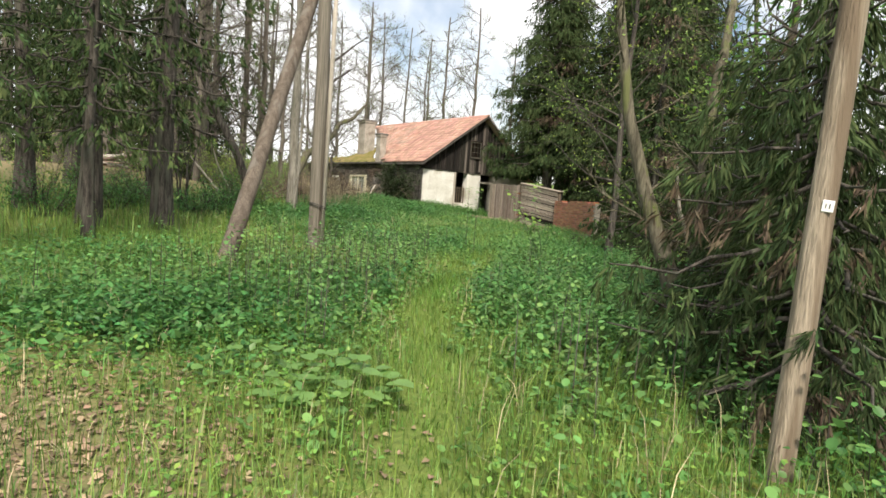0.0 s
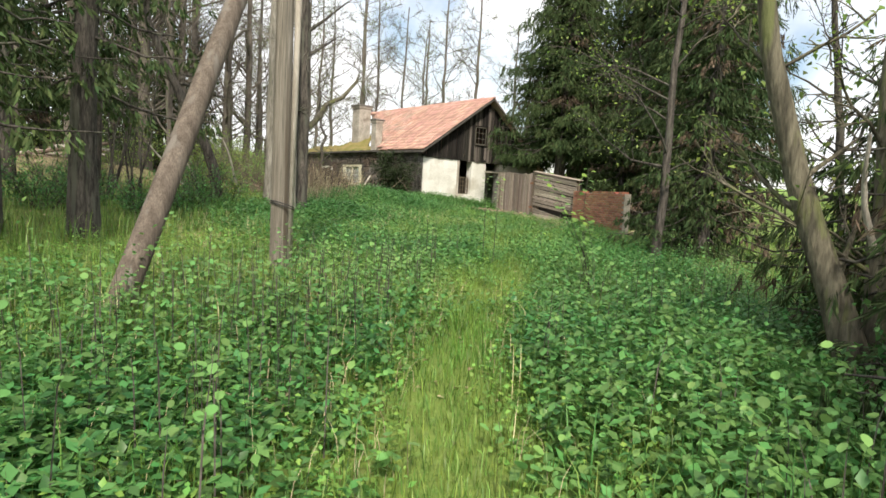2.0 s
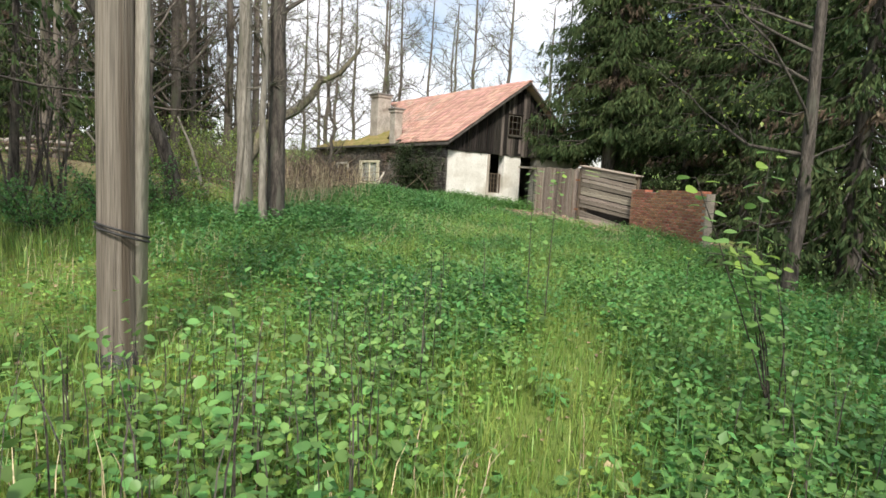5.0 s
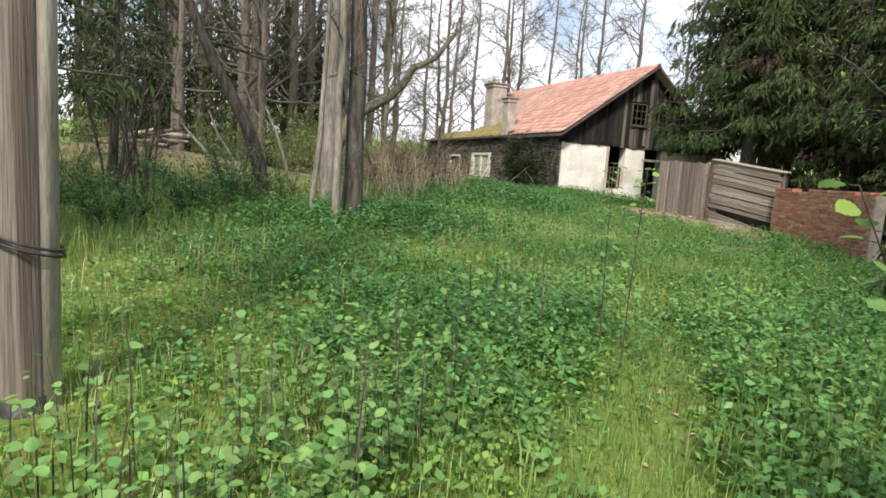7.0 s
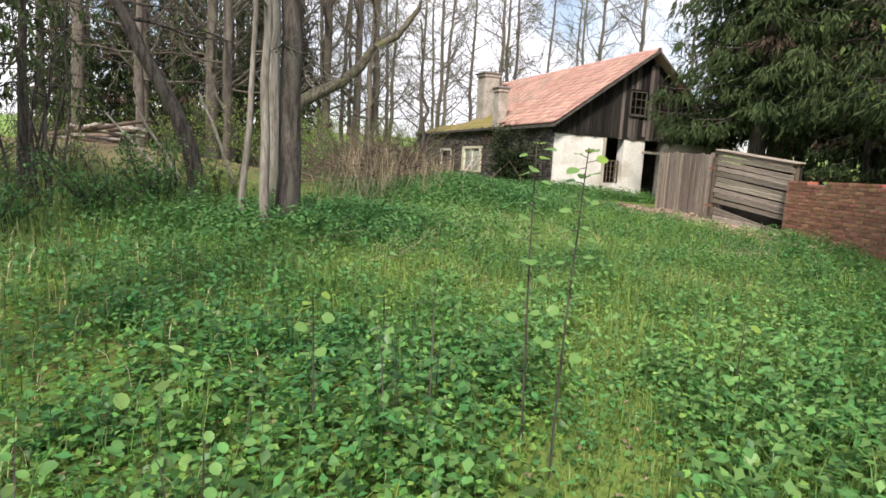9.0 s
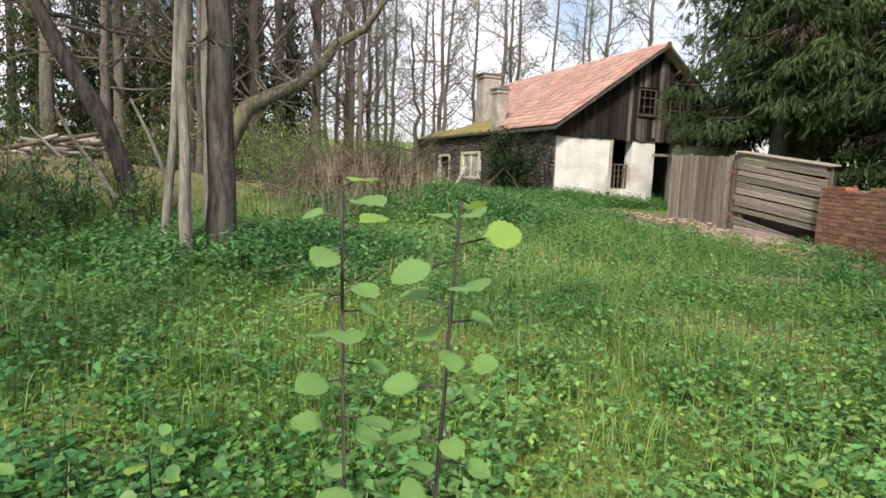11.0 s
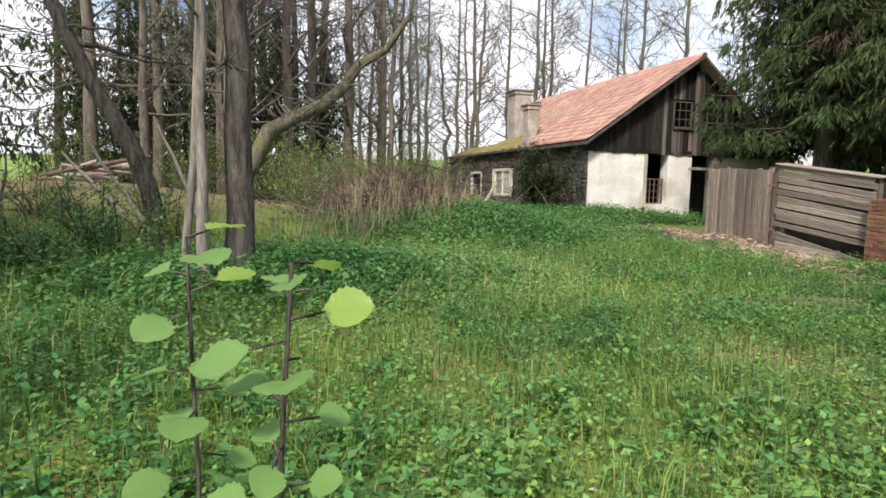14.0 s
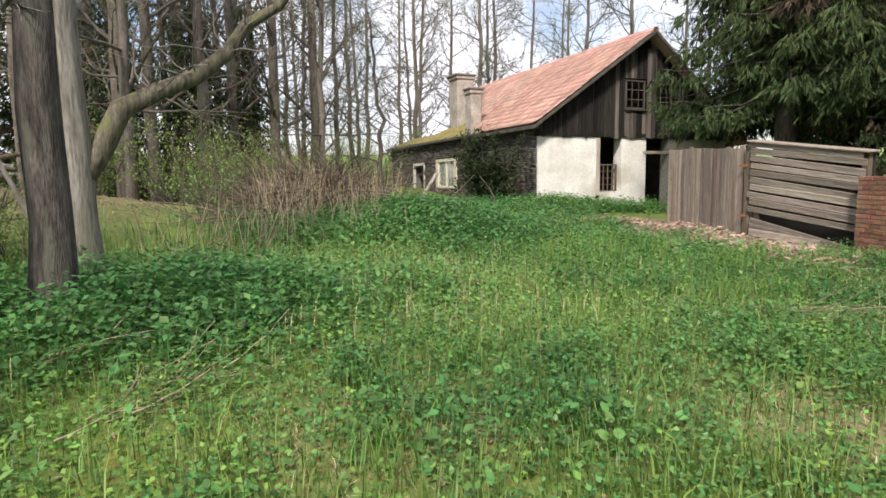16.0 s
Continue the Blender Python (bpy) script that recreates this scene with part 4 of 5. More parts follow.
def spruce(name, x, y, h, r, label, seed, low=2.0, reach=3.2, branches=110, dens=9, needles=None, dead=0.0, droop=0.45, sprig=0.2, fine=6, slim=1.0):
    """A spruce: straight trunk, sagging branches hung with drooping sprays of needles."""
    rng = np.random.default_rng(seed)
    t = base(name, x, y, float(height(x, y)) - 0.1)
    k = np.linspace(0, 1, 12)
    pts = np.stack([0 * k, 0 * k, h * k], 1) + np.cumsum(rng.normal(0, 0.02, (12, 3)) * [1, 1, 0], 0)
    mesh_part("trunk", tubes([(pts, r * (1 - 0.85 * k) + r * 0.3 * np.exp(-k * 22))], 12), M_BARK, t)
    arms, pos, way, pos_d, way_d = [], [], [], [], []
    for i in range(branches):
        z = low + (h * 0.98 - low) * ((i + rng.random()) / branches)
        a = i * 2.4 + rng.uniform(-0.5, 0.5)
        ln = max(0.4, reach * (1.04 - z / h) ** 0.75 * rng.uniform(0.65, 1.15))
        d = np.array([math.cos(a), math.sin(a), 0])
        u = np.linspace(0, 1, 7)
        cx, cy = np.interp(z, pts[:, 2], pts[:, 0]), np.interp(z, pts[:, 2], pts[:, 1])
        line = np.array([cx, cy, z]) + d[None] * (ln * u)[:, None] + np.array([0, 0, 1.0])[None] * (ln * droop * (-1.25 * u + 0.75 * u ** 2.2))[:, None] + rng.normal(0, 0.03, (7, 3))
        arms.append((line, np.linspace(0.035 * ln / 3 + 0.008, 0.006, 7)))
        m = int(ln * dens * rng.uniform(0.75, 1.25))
        q = rng.uniform(0.12, 1.0, m) * 6
        j = np.minimum(q.astype(int), 5)
        p = line[j] + (line[j + 1] - line[j]) * (q - j)[:, None]
        side = np.array([-d[1], d[0], 0])
        off = rng.normal(0, 0.28, m)
        p = p + side[None] * (off * (0.35 + 0.65 * (q / 6)))[:, None] + rng.normal(0, 0.05, (m, 3)) - np.array([0, 0, 1]) * np.abs(off)[:, None] * 0.3
        w = d[None] * rng.uniform(-0.1, 0.7, m)[:, None] + side[None] * (off * 1.6)[:, None] + np.array([0, 0, -1.0])[None] * rng.uniform(0.35, 1.2, m)[:, None]
        isdead = dead > 0 and rng.random() < dead * (1.3 - z / h)
        (pos_d if isdead else pos).append(p)
        (way_d if isdead else way).append(w)
    mesh_part("branch_crown", tubes(arms, 4), M_BARK, t, kind="stuff")
    for P, W, mat, nm in ((pos, way, needles or M_SPRUCE, "needle_crown"), (pos_d, way_d, M_SPRUCE_DEAD, "dead_crown")):
        if P:
            P, W = np.concatenate(P), np.concatenate(W)
            W = W / (np.linalg.norm(W, axis=1)[:, None] + 1e-9)
            run = rng.uniform(0.4, 1.3, len(P)) * sprig
            k = np.tile((np.arange(fine) + 0.5) / fine, len(P))
            P3 = np.repeat(P, fine, axis=0) + np.repeat(W * run[:, None], fine, axis=0) * k[:, None] + rng.normal(0, 0.012, (len(P) * fine, 3))
            W3 = np.repeat(W, fine, axis=0) + rng.normal(0, 0.32, (len(P) * fine, 3)) + np.array([0, 0, -0.25])
            L = rng.uniform(0.5, 1.25, len(P3)) * (0.08 + 0.36 * sprig)
            mesh_part(nm, sprays(P3, W3, rng.normal(0, 1, (len(P3), 3)), L, (L * 0.075 + 0.010) * slim), mat, t, False, kind="stuff")
    tagged(t, label, "tree")
    return t


def put(thing, x, y, rz, dz=-0.1):
    return copy_thing(thing, pose(x, y, float(height(x, y)) + dz, 0, 0, rz))


def shrub(name, x, y, h, spread, stems, label, seed, bark, leaf=None, per=2, size=0.05, lift=0.02, thin=0.012, twigs=6):
    rng = np.random.default_rng(seed)
    s = base(name, x, y, float(height(x, y)) - 0.05)
    big, fine, ends = [], [], []
    for i in range(stems):
        a = rng.uniform(0, 6.28)
        p0 = np.array([math.cos(a), math.sin(a), 0]) * rng.uniform(0, 0.25) * spread
        pts = wander(rng, p0, (math.cos(a) * spread / h, math.sin(a) * spread / h, 1.0), h * rng.uniform(0.5, 1.15), 7, 0.12, lift)
        big.append((pts, np.linspace(thin, 0.004, 7)))
        for _ in range(twigs):
            j = rng.integers(1, 6)
            tp = wander(rng, pts[j], (pts[j + 1] - pts[j]) / (np.linalg.norm(pts[j + 1] - pts[j]) + 1e-9) + rng.normal(0, 0.6, 3), h * rng.uniform(0.12, 0.35), 4, 0.2)
            fine.append((tp, np.linspace(0.006, 0.003, 4)))
            ends += [tp[1], tp[2], tp[3]]
    mesh_part("stem_clump", tubes(big, 4), bark, s, kind="stuff")
    mesh_part("twig_clump", tubes(fine, 3), bark, s, kind="stuff")
    if leaf:
        mesh_part("leaf_clump", leaf_cloud(rng, np.array(ends), per, size, 0.06), leaf, s, False, kind="stuff")
    tagged(s, label, "shrub")
    return s


# the group by the clearing: dark trunk, grey trunks, the one with the long bough
tree("old_tree", -11.38, -9.9, 13.0, 0.185, "tall dark-barked tree with furrowed bark in the clearing", 21, M_BARK, limbs=12, start=0.32, reach=2.4)
tree("slim_tree", -11.69, -10.35, 10.0, 0.075, "slim pale grey tree beside the dark trunk", 22, M_BARK_GREY, lean=(-0.012, 0.0), limbs=11, start=0.3, reach=1.6)
tree("leaning_sapling_tree", -12.0, -9.6, 7.5, 0.06, "thin leaning grey tree beside the dark trunk", 23, M_BARK_GREY, lean=(0.06, 0.02), limbs=9, start=0.3, reach=1.2)
bough_tree = tree("bough_tree", -11.4, -7.95, 11.0, 0.19, "grey tree with one long crooked bough", 24, M_BARK_GREY, lean=(-0.01, 0.01), limbs=10, start=0.45, reach=2.2)
g0 = float(height(-11.4, -7.95)) - 0.1
bough = np.array([(-11.38, -7.95, 0.75), (-11.12, -7.9, 1.15), (-10.88, -7.85, 1.65), (-10.5, -7.75, 1.88), (-10.0, -7.5, 2.15), (-9.55, -7.3, 2.55), (-9.3, -7.2, 2.95), (-8.85, -7.4, 3.2), (-8.5, -7.7, 3.75), (-8.45, -7.8, 4.1)]) - np.array([-11.4, -7.95, g0])
mesh_part("bough", tubes([(bough, np.array([0.15, 0.14, 0.135, 0.115, 0.105, 0.1, 0.085, 0.065, 0.05, 0.03]))], 10), M_BARK_MOSSY, bough_tree, label="long crooked mossy bough with a broken end")
rng0 = np.random.default_rng(31)
side_twigs = [(wander(rng0, bough[j], (rng0.normal(), rng0.normal(), rng0.uniform(-0.4, 0.9)), rng0.uniform(0.5, 1.5), 6, 0.22), np.linspace(0.014, 0.004, 6)) for j in list(range(3, 9)) * 5]
mesh_part("twig_crown", tubes(side_twigs, 4), M_BARK_GREY, bough_tree, kind="stuff")
tree("bent_tree", -12.7, -7.2, 7.6, 0.165, "dark bent tree leaning over the bank", 25, M_BARK, limbs=12, start=0.4, reach=2.0,
     bend=np.array([(0, 0, 0), (0.05, 0, 0.8), (-0.35, 0, 1.9), (-0.95, 0.1, 3.0), (-1.3, 0.15, 3.8), (-1.9, 0.3, 5.2), (-2.3, 0.4, 7.6)]))
for x, y, wx, ln, s in ((-12.95, -6.6, -0.5, 1.7, 41), (-11.95, -7.0, -0.45, 1.9, 42), (-13.3, -6.2, -0.8, 1.5, 43)):
    d = base("dead_branch", x, y, float(height(x, y)) + 0.05)
    rg = np.random.default_rng(s)
    mesh_part("stick", tubes([(wander(rg, (0, 0, 0.3), (wx, 0.1, 1.0), ln, 8, 0.1), np.linspace(0.045, 0.018, 8))], 7), M_DEADWOOD, d)
    tagged(d, "bare bleached dead branch standing against the bank", "branch")
tree("bank_tree", -16.7, 7.3, 16.0, 0.27, "tall grey-brown tree on the bank", 26, M_BARK_FAR, limbs=16, start=0.3, reach=3.0)

tree("crooked_tree", -4.0, 3.0, 6.5, 0.1, "crooked dark tree close to the side wall", 28, M_BARK, lean=(-0.03, 0), limbs=14, start=0.2, reach=2.3, wobble=0.1, leaf=M_SPRING, per=1, size=0.05)

# leaning bare shrubs at the edge of the clearing
for x, y, h, s in ((-15.5, -7.2, 4.6, 51), (-14.9, -7.9, 4.0, 52)):
    shrub("bare_shrub", x, y, h, 0.9, 6, "leafless dark shrub with thin upright stems", s, M_BARK, None, 0, 0.0, 0.03, 0.03, 9)

# spruces on the left
sp = spruce("spruce", -16.75, -13.3, 15, 0.21, "dark spruce with bare lower trunk", 61, 2.5, 2.7, 75, 11, droop=0.35, fine=9)
tagged(sp, group="spruce stand")
for x, y, rz in ((-18.1, -12.9, 140), (-19.0, -9.8, 200), (-20.9, -14.2, 310), (-17.5, -4.6, 95), (-23.0, -9.5, 230)):
    put(sp, x, y, rz)
ps = spruce("young_spruce", -18.4, -15.4, 8.0, 0.1, "pale green young spruce with sparse sprays", 62, 1.9, 1.7, 60, 11, M_SPRUCE_PALE, droop=0.3)
put(ps, -20.6, -17.2, 120)
put(ps, -15.6, -6.4, 60)
# spruces on the right, hung to the ground
bs = spruce("weeping_spruce", 5.7, -4.3, 17, 0.33, "big dark spruce with long weeping branches", 63, 3.9, 4.5, 190, 16, dead=0.1, droop=0.45, sprig=0.5, fine=13, slim=0.7)
tagged(bs, group="weeping spruces")
for x, y, rz in ((7.6, -7.6, 310), (8.4, -10.5, 130), (11.5, -5.0, 60), (4.6, -12.2, 230), (9.8, -1.8, 20)):
    put(bs, x, y, rz)
ns = spruce("low_spruce", -4.9, -17.7, 8.5, 0.17, "dense dark spruce with branches down to the grass", 64, 0.25, 2.05, 130, 17, dead=0.25, droop=0.5, sprig=0.2, fine=10)
ss = spruce("ragged_spruce", -12.6, -24.0, 3.9, 0.08, "ragged narrow spruce with many dead twigs", 65, 0.12, 1.8, 80, 15, dead=0.14, droop=0.4, sprig=0.16, fine=16, slim=0.42)
put(ss, -15.2, -25.45, 40, -0.2)
put(ss, -11.3, -22.9, 160, -0.3)
put(ss, -10.2, -23.6, 120, -0.3)
put(ss, -14.2, -25.1, 280, -0.3)
put(ss, -13.0, -25.6, 330, -0.3)
put(ss, -9.2, -24.6, 210, -0.3)
tree("leafy_tree", -6.6, -17.6, 9.5, 0.10, "slim tree with fresh yellow-green leaves", 71, M_BARK, lean=(0.03, 0), limbs=16, start=0.2, reach=2.6, leaf=M_SPRING, per=2, size=0.075)
tree("leafy_tree", -10.0, -23.2, 8.5, 0.11, "slim tree with fresh yellow-green leaves low down", 72, M_BARK, lean=(-0.03, 0.02), limbs=16, start=0.12, reach=2.4, leaf=M_SPRING, per=2, size=0.075)
tree("leafy_tree", -12.3, -24.6, 5.5, 0.06, "young broadleaf tree with bright green leaves", 73, M_BARK, limbs=13, start=0.2, reach=1.7, leaf=M_HERB, per=3, size=0.08)
tree("leaning_tree", -1.6, -19.6, 9.0, 0.12, "bare leaning tree at the meadow's edge", 74, M_BARK, lean=(-0.22, 0.05), limbs=12, start=0.25, reach=2.6, leaf=M_SPRING, per=1, size=0.05)

def forked_tree(x, y):
    t = base("forked_tree", x, y, float(height(x, y)) - 0.1)
    rng = np.random.default_rng(76)
    stems = (((0.0, 0.0), (-0.16, 0.12, 1.0), 5.5, 0.13), ((0.12, 0.02), (0.1, 0.02, 1.0), 6.0, 0.12), ((0.2, -0.1), (0.42, -0.1, 1.0), 4.5, 0.08))
    twigs, ends = [], []
    for (px, py), way, ln, r in stems:
        line = wander(rng, (px, py, 0), way, ln, 12, 0.06)
        rad = np.linspace(r, 0.03, 12) * (1 + 0.35 * np.exp(-np.arange(12) * 1.2))
        mesh_part("trunk", tubes([(line, rad)], 12), M_BARK_MOSSY, t)
        big, fine, tips = branching(rng, line, rad, 9, 0.15, 1.7, 6, 3, 0.03, 0.3)
        twigs += big + fine
        ends.append(tips)
    snag = wander(rng, (-0.05, 0.05, 1.3), (-0.55, 0.2, 0.75), 0.95, 6, 0.08)
    mesh_part("dead_limb", tubes([(snag, np.linspace(0.03, 0.012, 6))], 7), M_DEADWOOD, t, label="pale broken dead limb")
    mesh_part("twig_crown", tubes(twigs, 4), M_BARK_MOSSY, t, kind="stuff")
    mesh_part("leaf_crown", leaf_cloud(rng, np.concatenate(ends), 1, 0.06, 0.1), M_SPRING, t, False, kind="stuff")
    tagged(t, "forked old tree with mossy grey-brown stems beside the trail", "tree")


forked_tree(-12.75, -23.2)

for x, y, rz in ((5.2, -8.4, 10), (3.6, -11.6, 95), (6.4, -12.6, 310), (7.2, -4.8, 60), (9.0, -8.0, 150)):
    put(ns, x, y, rz)

# wood behind
far_a = tree("woodland_tree", -8.6, 17.5, 19.0, 0.24, "tall straight woodland tree, nearly leafless", 81, M_BARK_FAR, limbs=26, start=0.12, reach=3.4, twigs=8, sub=3, fat=2.0)
far_b = tree("woodland_tree", 5.0, 24.0, 17.0, 0.20, "tall woodland tree with first pale leaves", 82, M_BARK_FAR, limbs=24, start=0.15, reach=4.8, twigs=9, sub=3, leaf=M_SPRING, per=1, size=0.1, wobble=0.08, fat=2.2)
far_c = tree("woodland_tree", -3.0, 20.0, 15.0, 0.15, "slender woodland tree with crooked crown", 83, M_BARK_FAR, limbs=24, start=0.12, reach=3.8, twigs=9, sub=3, leaf=M_SPRING, per=1, size=0.07, wobble=0.1, fat=2.0)
for t_ in (far_a, far_b, far_c):
    tagged(t_, group="wood behind the house")
rt = random.Random(15)
for x, y in ((-7.8, 15.5), (-6.7, 10.2), (-9.6, 8.6), (-12.0, 5.0), (-13.5, 10.5), (-10.5, 13.5), (-15.0, 16.0), (-18.6, 14.0), (-4.5, 13.0), (-14.6, 8.2), (-8.2, 10.8), (-11.2, 8.0), (-13.0, 22.0), (-6.0, 24.0), (-10.2, 16.5)):
    put(far_a, x, y, rt.uniform(0, 360))
for x, y in ((9.0, 22.0), (13.0, 28.0), (1.5, 29.0), (17.0, 20.0), (22.0, 30.0), (-1.0, 38.0), (8.0, 36.0), (28.0, 22.0), (-16.0, 30.0), (4.0, 33.0), (-3.5, 28.0), (11.0, 31.0), (15.5, 14.0)):
    put(far_b, x, y, rt.uniform(0, 360))
for x, y in ((-5.2, 7.5), (-2.6, 15.5), (3.5, 19.0), (7.5, 17.0), (12.0, 19.5), (-11.5, 2.5), (-9.0, 20.0), (-14.2, 3.6), (19.0, 26.0), (0.5, 23.5), (5.5, 27.0), (-7.0, 14.5), (-4.0, 17.5)):
    put(far_c, x, y, rt.uniform(0, 360))
put(sp, -18.6, 10.5, 44), put(sp, -13.0, 16.5, 12), put(sp, -9.2, 23.0, 200), put(sp, -5.5, 30.0, 10), put(sp, -16.2, 20.0, 70)
put(sp, -10.8, 28.0, 130), put(sp, -18.5, 24.0, 220), put(sp, -15.2, 11.8, 20), put(sp, -11.0, 12.6, 75), put(sp, 20.0, 12.0, 310)
for x, y, rz in ((-15.6, 9.6, 30), (-12.6, 9.0, 120), (-9.8, 9.8, 250), (-17.3, 8.6, 200), (-7.6, 12.4, 80), (-14.0, 13.6, 310)):
    put(ns, x, y, rz)

# shrubs, brush pile and dead wood by the house
shrub("yew_bush", -1.65, 0.2, 2.15, 0.75, 30, "small dense dark evergreen by the side wall", 91, M_BARK, M_YEW, 12, 0.075, thin=0.02, twigs=14)
for i, (x, y, h, w) in enumerate(((-8.6, 3.2, 2.4, 1.2), (-6.4, 4.6, 2.8, 1.3), (-4.0, 7.0, 3.0, 1.3), (-9.8, -1.8, 1.6, 1.0), (-13.0, -5.9, 1.5, 0.9), (-12.2, -7.2, 1.2, 0.8), (-16.6, -5.0, 1.7, 1.1), (-18.4, -7.4, 1.6, 1.0), (-2.0, 9.5, 3.2, 1.4), (3.0, 15.5, 3.2, 1.5), (10.8, 1.5, 2.2, 1.4), (-15.2, -4.2, 1.5, 1.0))):
    shrub("leafing_shrub", x, y, h, w, 16, "shrub with sparse fresh green leaves", 100 + i, M_BARK_FAR, M_SPRING if i % 3 else M_HERB, 3, 0.055)


def brush_pile():
    b = base("brush_pile", -7.3, -3.0, float(height(-7.3, -3.0)))
    rng = np.random.default_rng(77)
    sticks = []
    for i in range(1100):
        x, y = rng.normal(0.0, 1.2), rng.normal(0.6, 0.9)
        p = np.array([x, y, rng.uniform(0, 1.25) * math.exp(-(x * x + (y - 0.6) ** 2) / 4.0)])
        a = rng.uniform(0, 6.28)
        sticks.append((wander(rng, p, (math.cos(a), math.sin(a), rng.uniform(-0.15, 0.7)), rng.uniform(0.5, 1.9), 6, 0.16, -0.03), np.linspace(rng.uniform(0.007, 0.02), 0.004, 6)))
    mesh_part("stick_tangle", tubes(sticks, 4), M_TWIG, b, kind="stuff")
    stalks = [(wander(rng, (rng.uniform(-1.6, 1.3), rng.normal(-0.6, 0.5), 0), (rng.normal(0, 0.25), rng.normal(0, 0.25), 1), rng.uniform(0.6, 1.4), 4, 0.05), [0.006, 0.005, 0.004, 0.003]) for i in range(260)]
    mesh_part("dry_stalk_clump", tubes(stalks, 3), M_SHEATH, b, kind="stuff")
    tagged(b, "tangled pile of brown brushwood and dry stalks", "brush pile")
    for x, y, ax, ay, az, ln, r, mat, lab in ((-5.1, -2.0, 0.55, 0.2, 0.75, 1.5, 0.075, M_DEADWOOD, "split leaning stump of pale brown wood"), (-6.9, -5.0, 1.0, -0.5, -0.05, 1.7, 0.022, M_SHEATH, "peeled pale branch lying on the nettles")):
        d = base("fallen_branch", x, y, float(height(x, y)) + (0.25 if r < 0.05 else 0.0))
        mesh_part("stick", tubes([(wander(rng, (0, 0, 0), (ax, ay, az), ln, 8, 0.06), np.linspace(r, r * 0.5, 8))], 8), mat, d)
        tagged(d, lab, "branch")


def log_pile():
    for i in range(13):
        x, y = -15.4 + 0.25 * R.uniform(-3, 3), 1.2 + R.uniform(-0.8, 0.8)
        d = base("log", x, y, float(height(x, y)) + 0.1 + 0.13 * (i % 4), R.uniform(-40, 40))
        rng = np.random.default_rng(300 + i)
        mesh_part("stick", tubes([(wander(rng, (-0.9, 0, 0), (1, 0, R.uniform(-0.1, 0.3)), R.uniform(1.3, 2.4), 6, 0.05), np.linspace(0.09, 0.06, 6) * R.uniform(0.6, 1.2))], 8), M_DEADWOOD if i % 2 else M_TWIG, d)
        tagged(d, "weathered log dumped on the leafy bank", "log", "logs on the bank")


for i, (x, y, h, w) in enumerate(((-7.8, -1.6, 1.8, 1.2), (-7.0, 1.2, 2.1, 1.1), (-8.6, 0.4, 2.1, 1.1))):
    shrub("dead_bush", x, y, h, w, 22, "leafless brown tangled bush by the brushwood", 170 + i, M_TWIG, None, 0, 0.0, thin=0.014, twigs=12)
for i, (x, y, h, w) in enumerate(((-17.0, -9.4, 1.3, 1.0), (-15.2, -10.2, 1.0, 0.9), (-14.0, -8.7, 1.2, 0.9), (-18.6, -11.6, 1.2, 1.0), (-13.2, -8.3, 1.3, 0.7), (-16.0, -8.2, 1.1, 1.0), (-12.9, -23.9, 1.1, 0.9), (-10.8, -22.6, 1.2, 1.0), (-13.6, -25.0, 0.9, 0.9))):
    shrub("green_thicket", x, y, h, w, 20, "low dark green thicket at the clearing's edge", 190 + i, M_BARK, M_NETTLE, 4, 0.06, twigs=8)
under = shrub("woodland_bush", -10.0, 6.0, 2.6, 1.5, 22, "tangled woodland bush with a few green leaves", 150, M_BARK_FAR, M_SPRING, 3, 0.08, thin=0.02, twigs=7)
for x, y in ((-13, 4), (-7.5, 7), (-16, 9), (-17.6, 6.5), (-11.5, 10), (-5.5, 11), (-8.5, 13), (-14.5, 14), (-3, 12.5), (-1, 18), (2.5, 21), (6, 20), (10, 18), (-17, 18), (-12, 18), (-6, 18), (14, 17), (18, 8), (-10.5, 1.5), (-9.0, 2.6), (-8.2, 4.8)):
    put(under, x, y, rt.uniform(0, 360))
brush_pile()
log_pile()


# ---- undergrowth ----
def strew(n, lo, hi, spread, rng):
    """Points about a stretch of the trail."""
    seg = np.linalg.norm(np.diff(TRAIL, axis=0), axis=1)
    cum = np.concatenate([[0], np.cumsum(seg)])
    s = rng.uniform(lo, hi, n) * cum[-1]
    c = np.stack([np.interp(s, cum, TRAIL[:, 0]), np.interp(s, cum, TRAIL[:, 1])], 1)
    a, r = rng.uniform(0, 2 * np.pi, n), spread * rng.random(n) ** 0.75
    p = c + np.stack([np.cos(a) * r, np.sin(a) * r], 1)
    x, y = p[:, 0], p[:, 1]
    bad = ((x > -0.1) & (y > -0.5)) | ((x > 0.0) & (y > -14) & (y < 0)) | (bump_at(x, y, 0.1, -5.6, 1, 1.5) + bump_at(x, y, -0.8, -8.8, 1, 1.3) > rng.uniform(0.25, 0.7, n))
    bad |= (y > -14.0) & (y < -9.9) & (x > 0.1 - (-9.9 - y) * 0.52 - 0.15)
    bad |= np.hypot(x + 14.97, y + 17.02) < 0.25
    return p[~bad]


def patchy(p, scale, seed):
    r = np.random.default_rng(seed)
    a, b, c = r.uniform(0, 6.28, 3)
    x, y = p[:, 0] * scale, p[:, 1] * scale
    return 0.5 + 0.25 * (np.sin(x + a + 1.3 * np.sin(y * 0.7 + b)) + np.sin(y * 1.2 + c + 1.1 * np.sin(x * 0.6)))


def on_ground(p):
    return np.column_stack([p, height(p[:, 0], p[:, 1])])


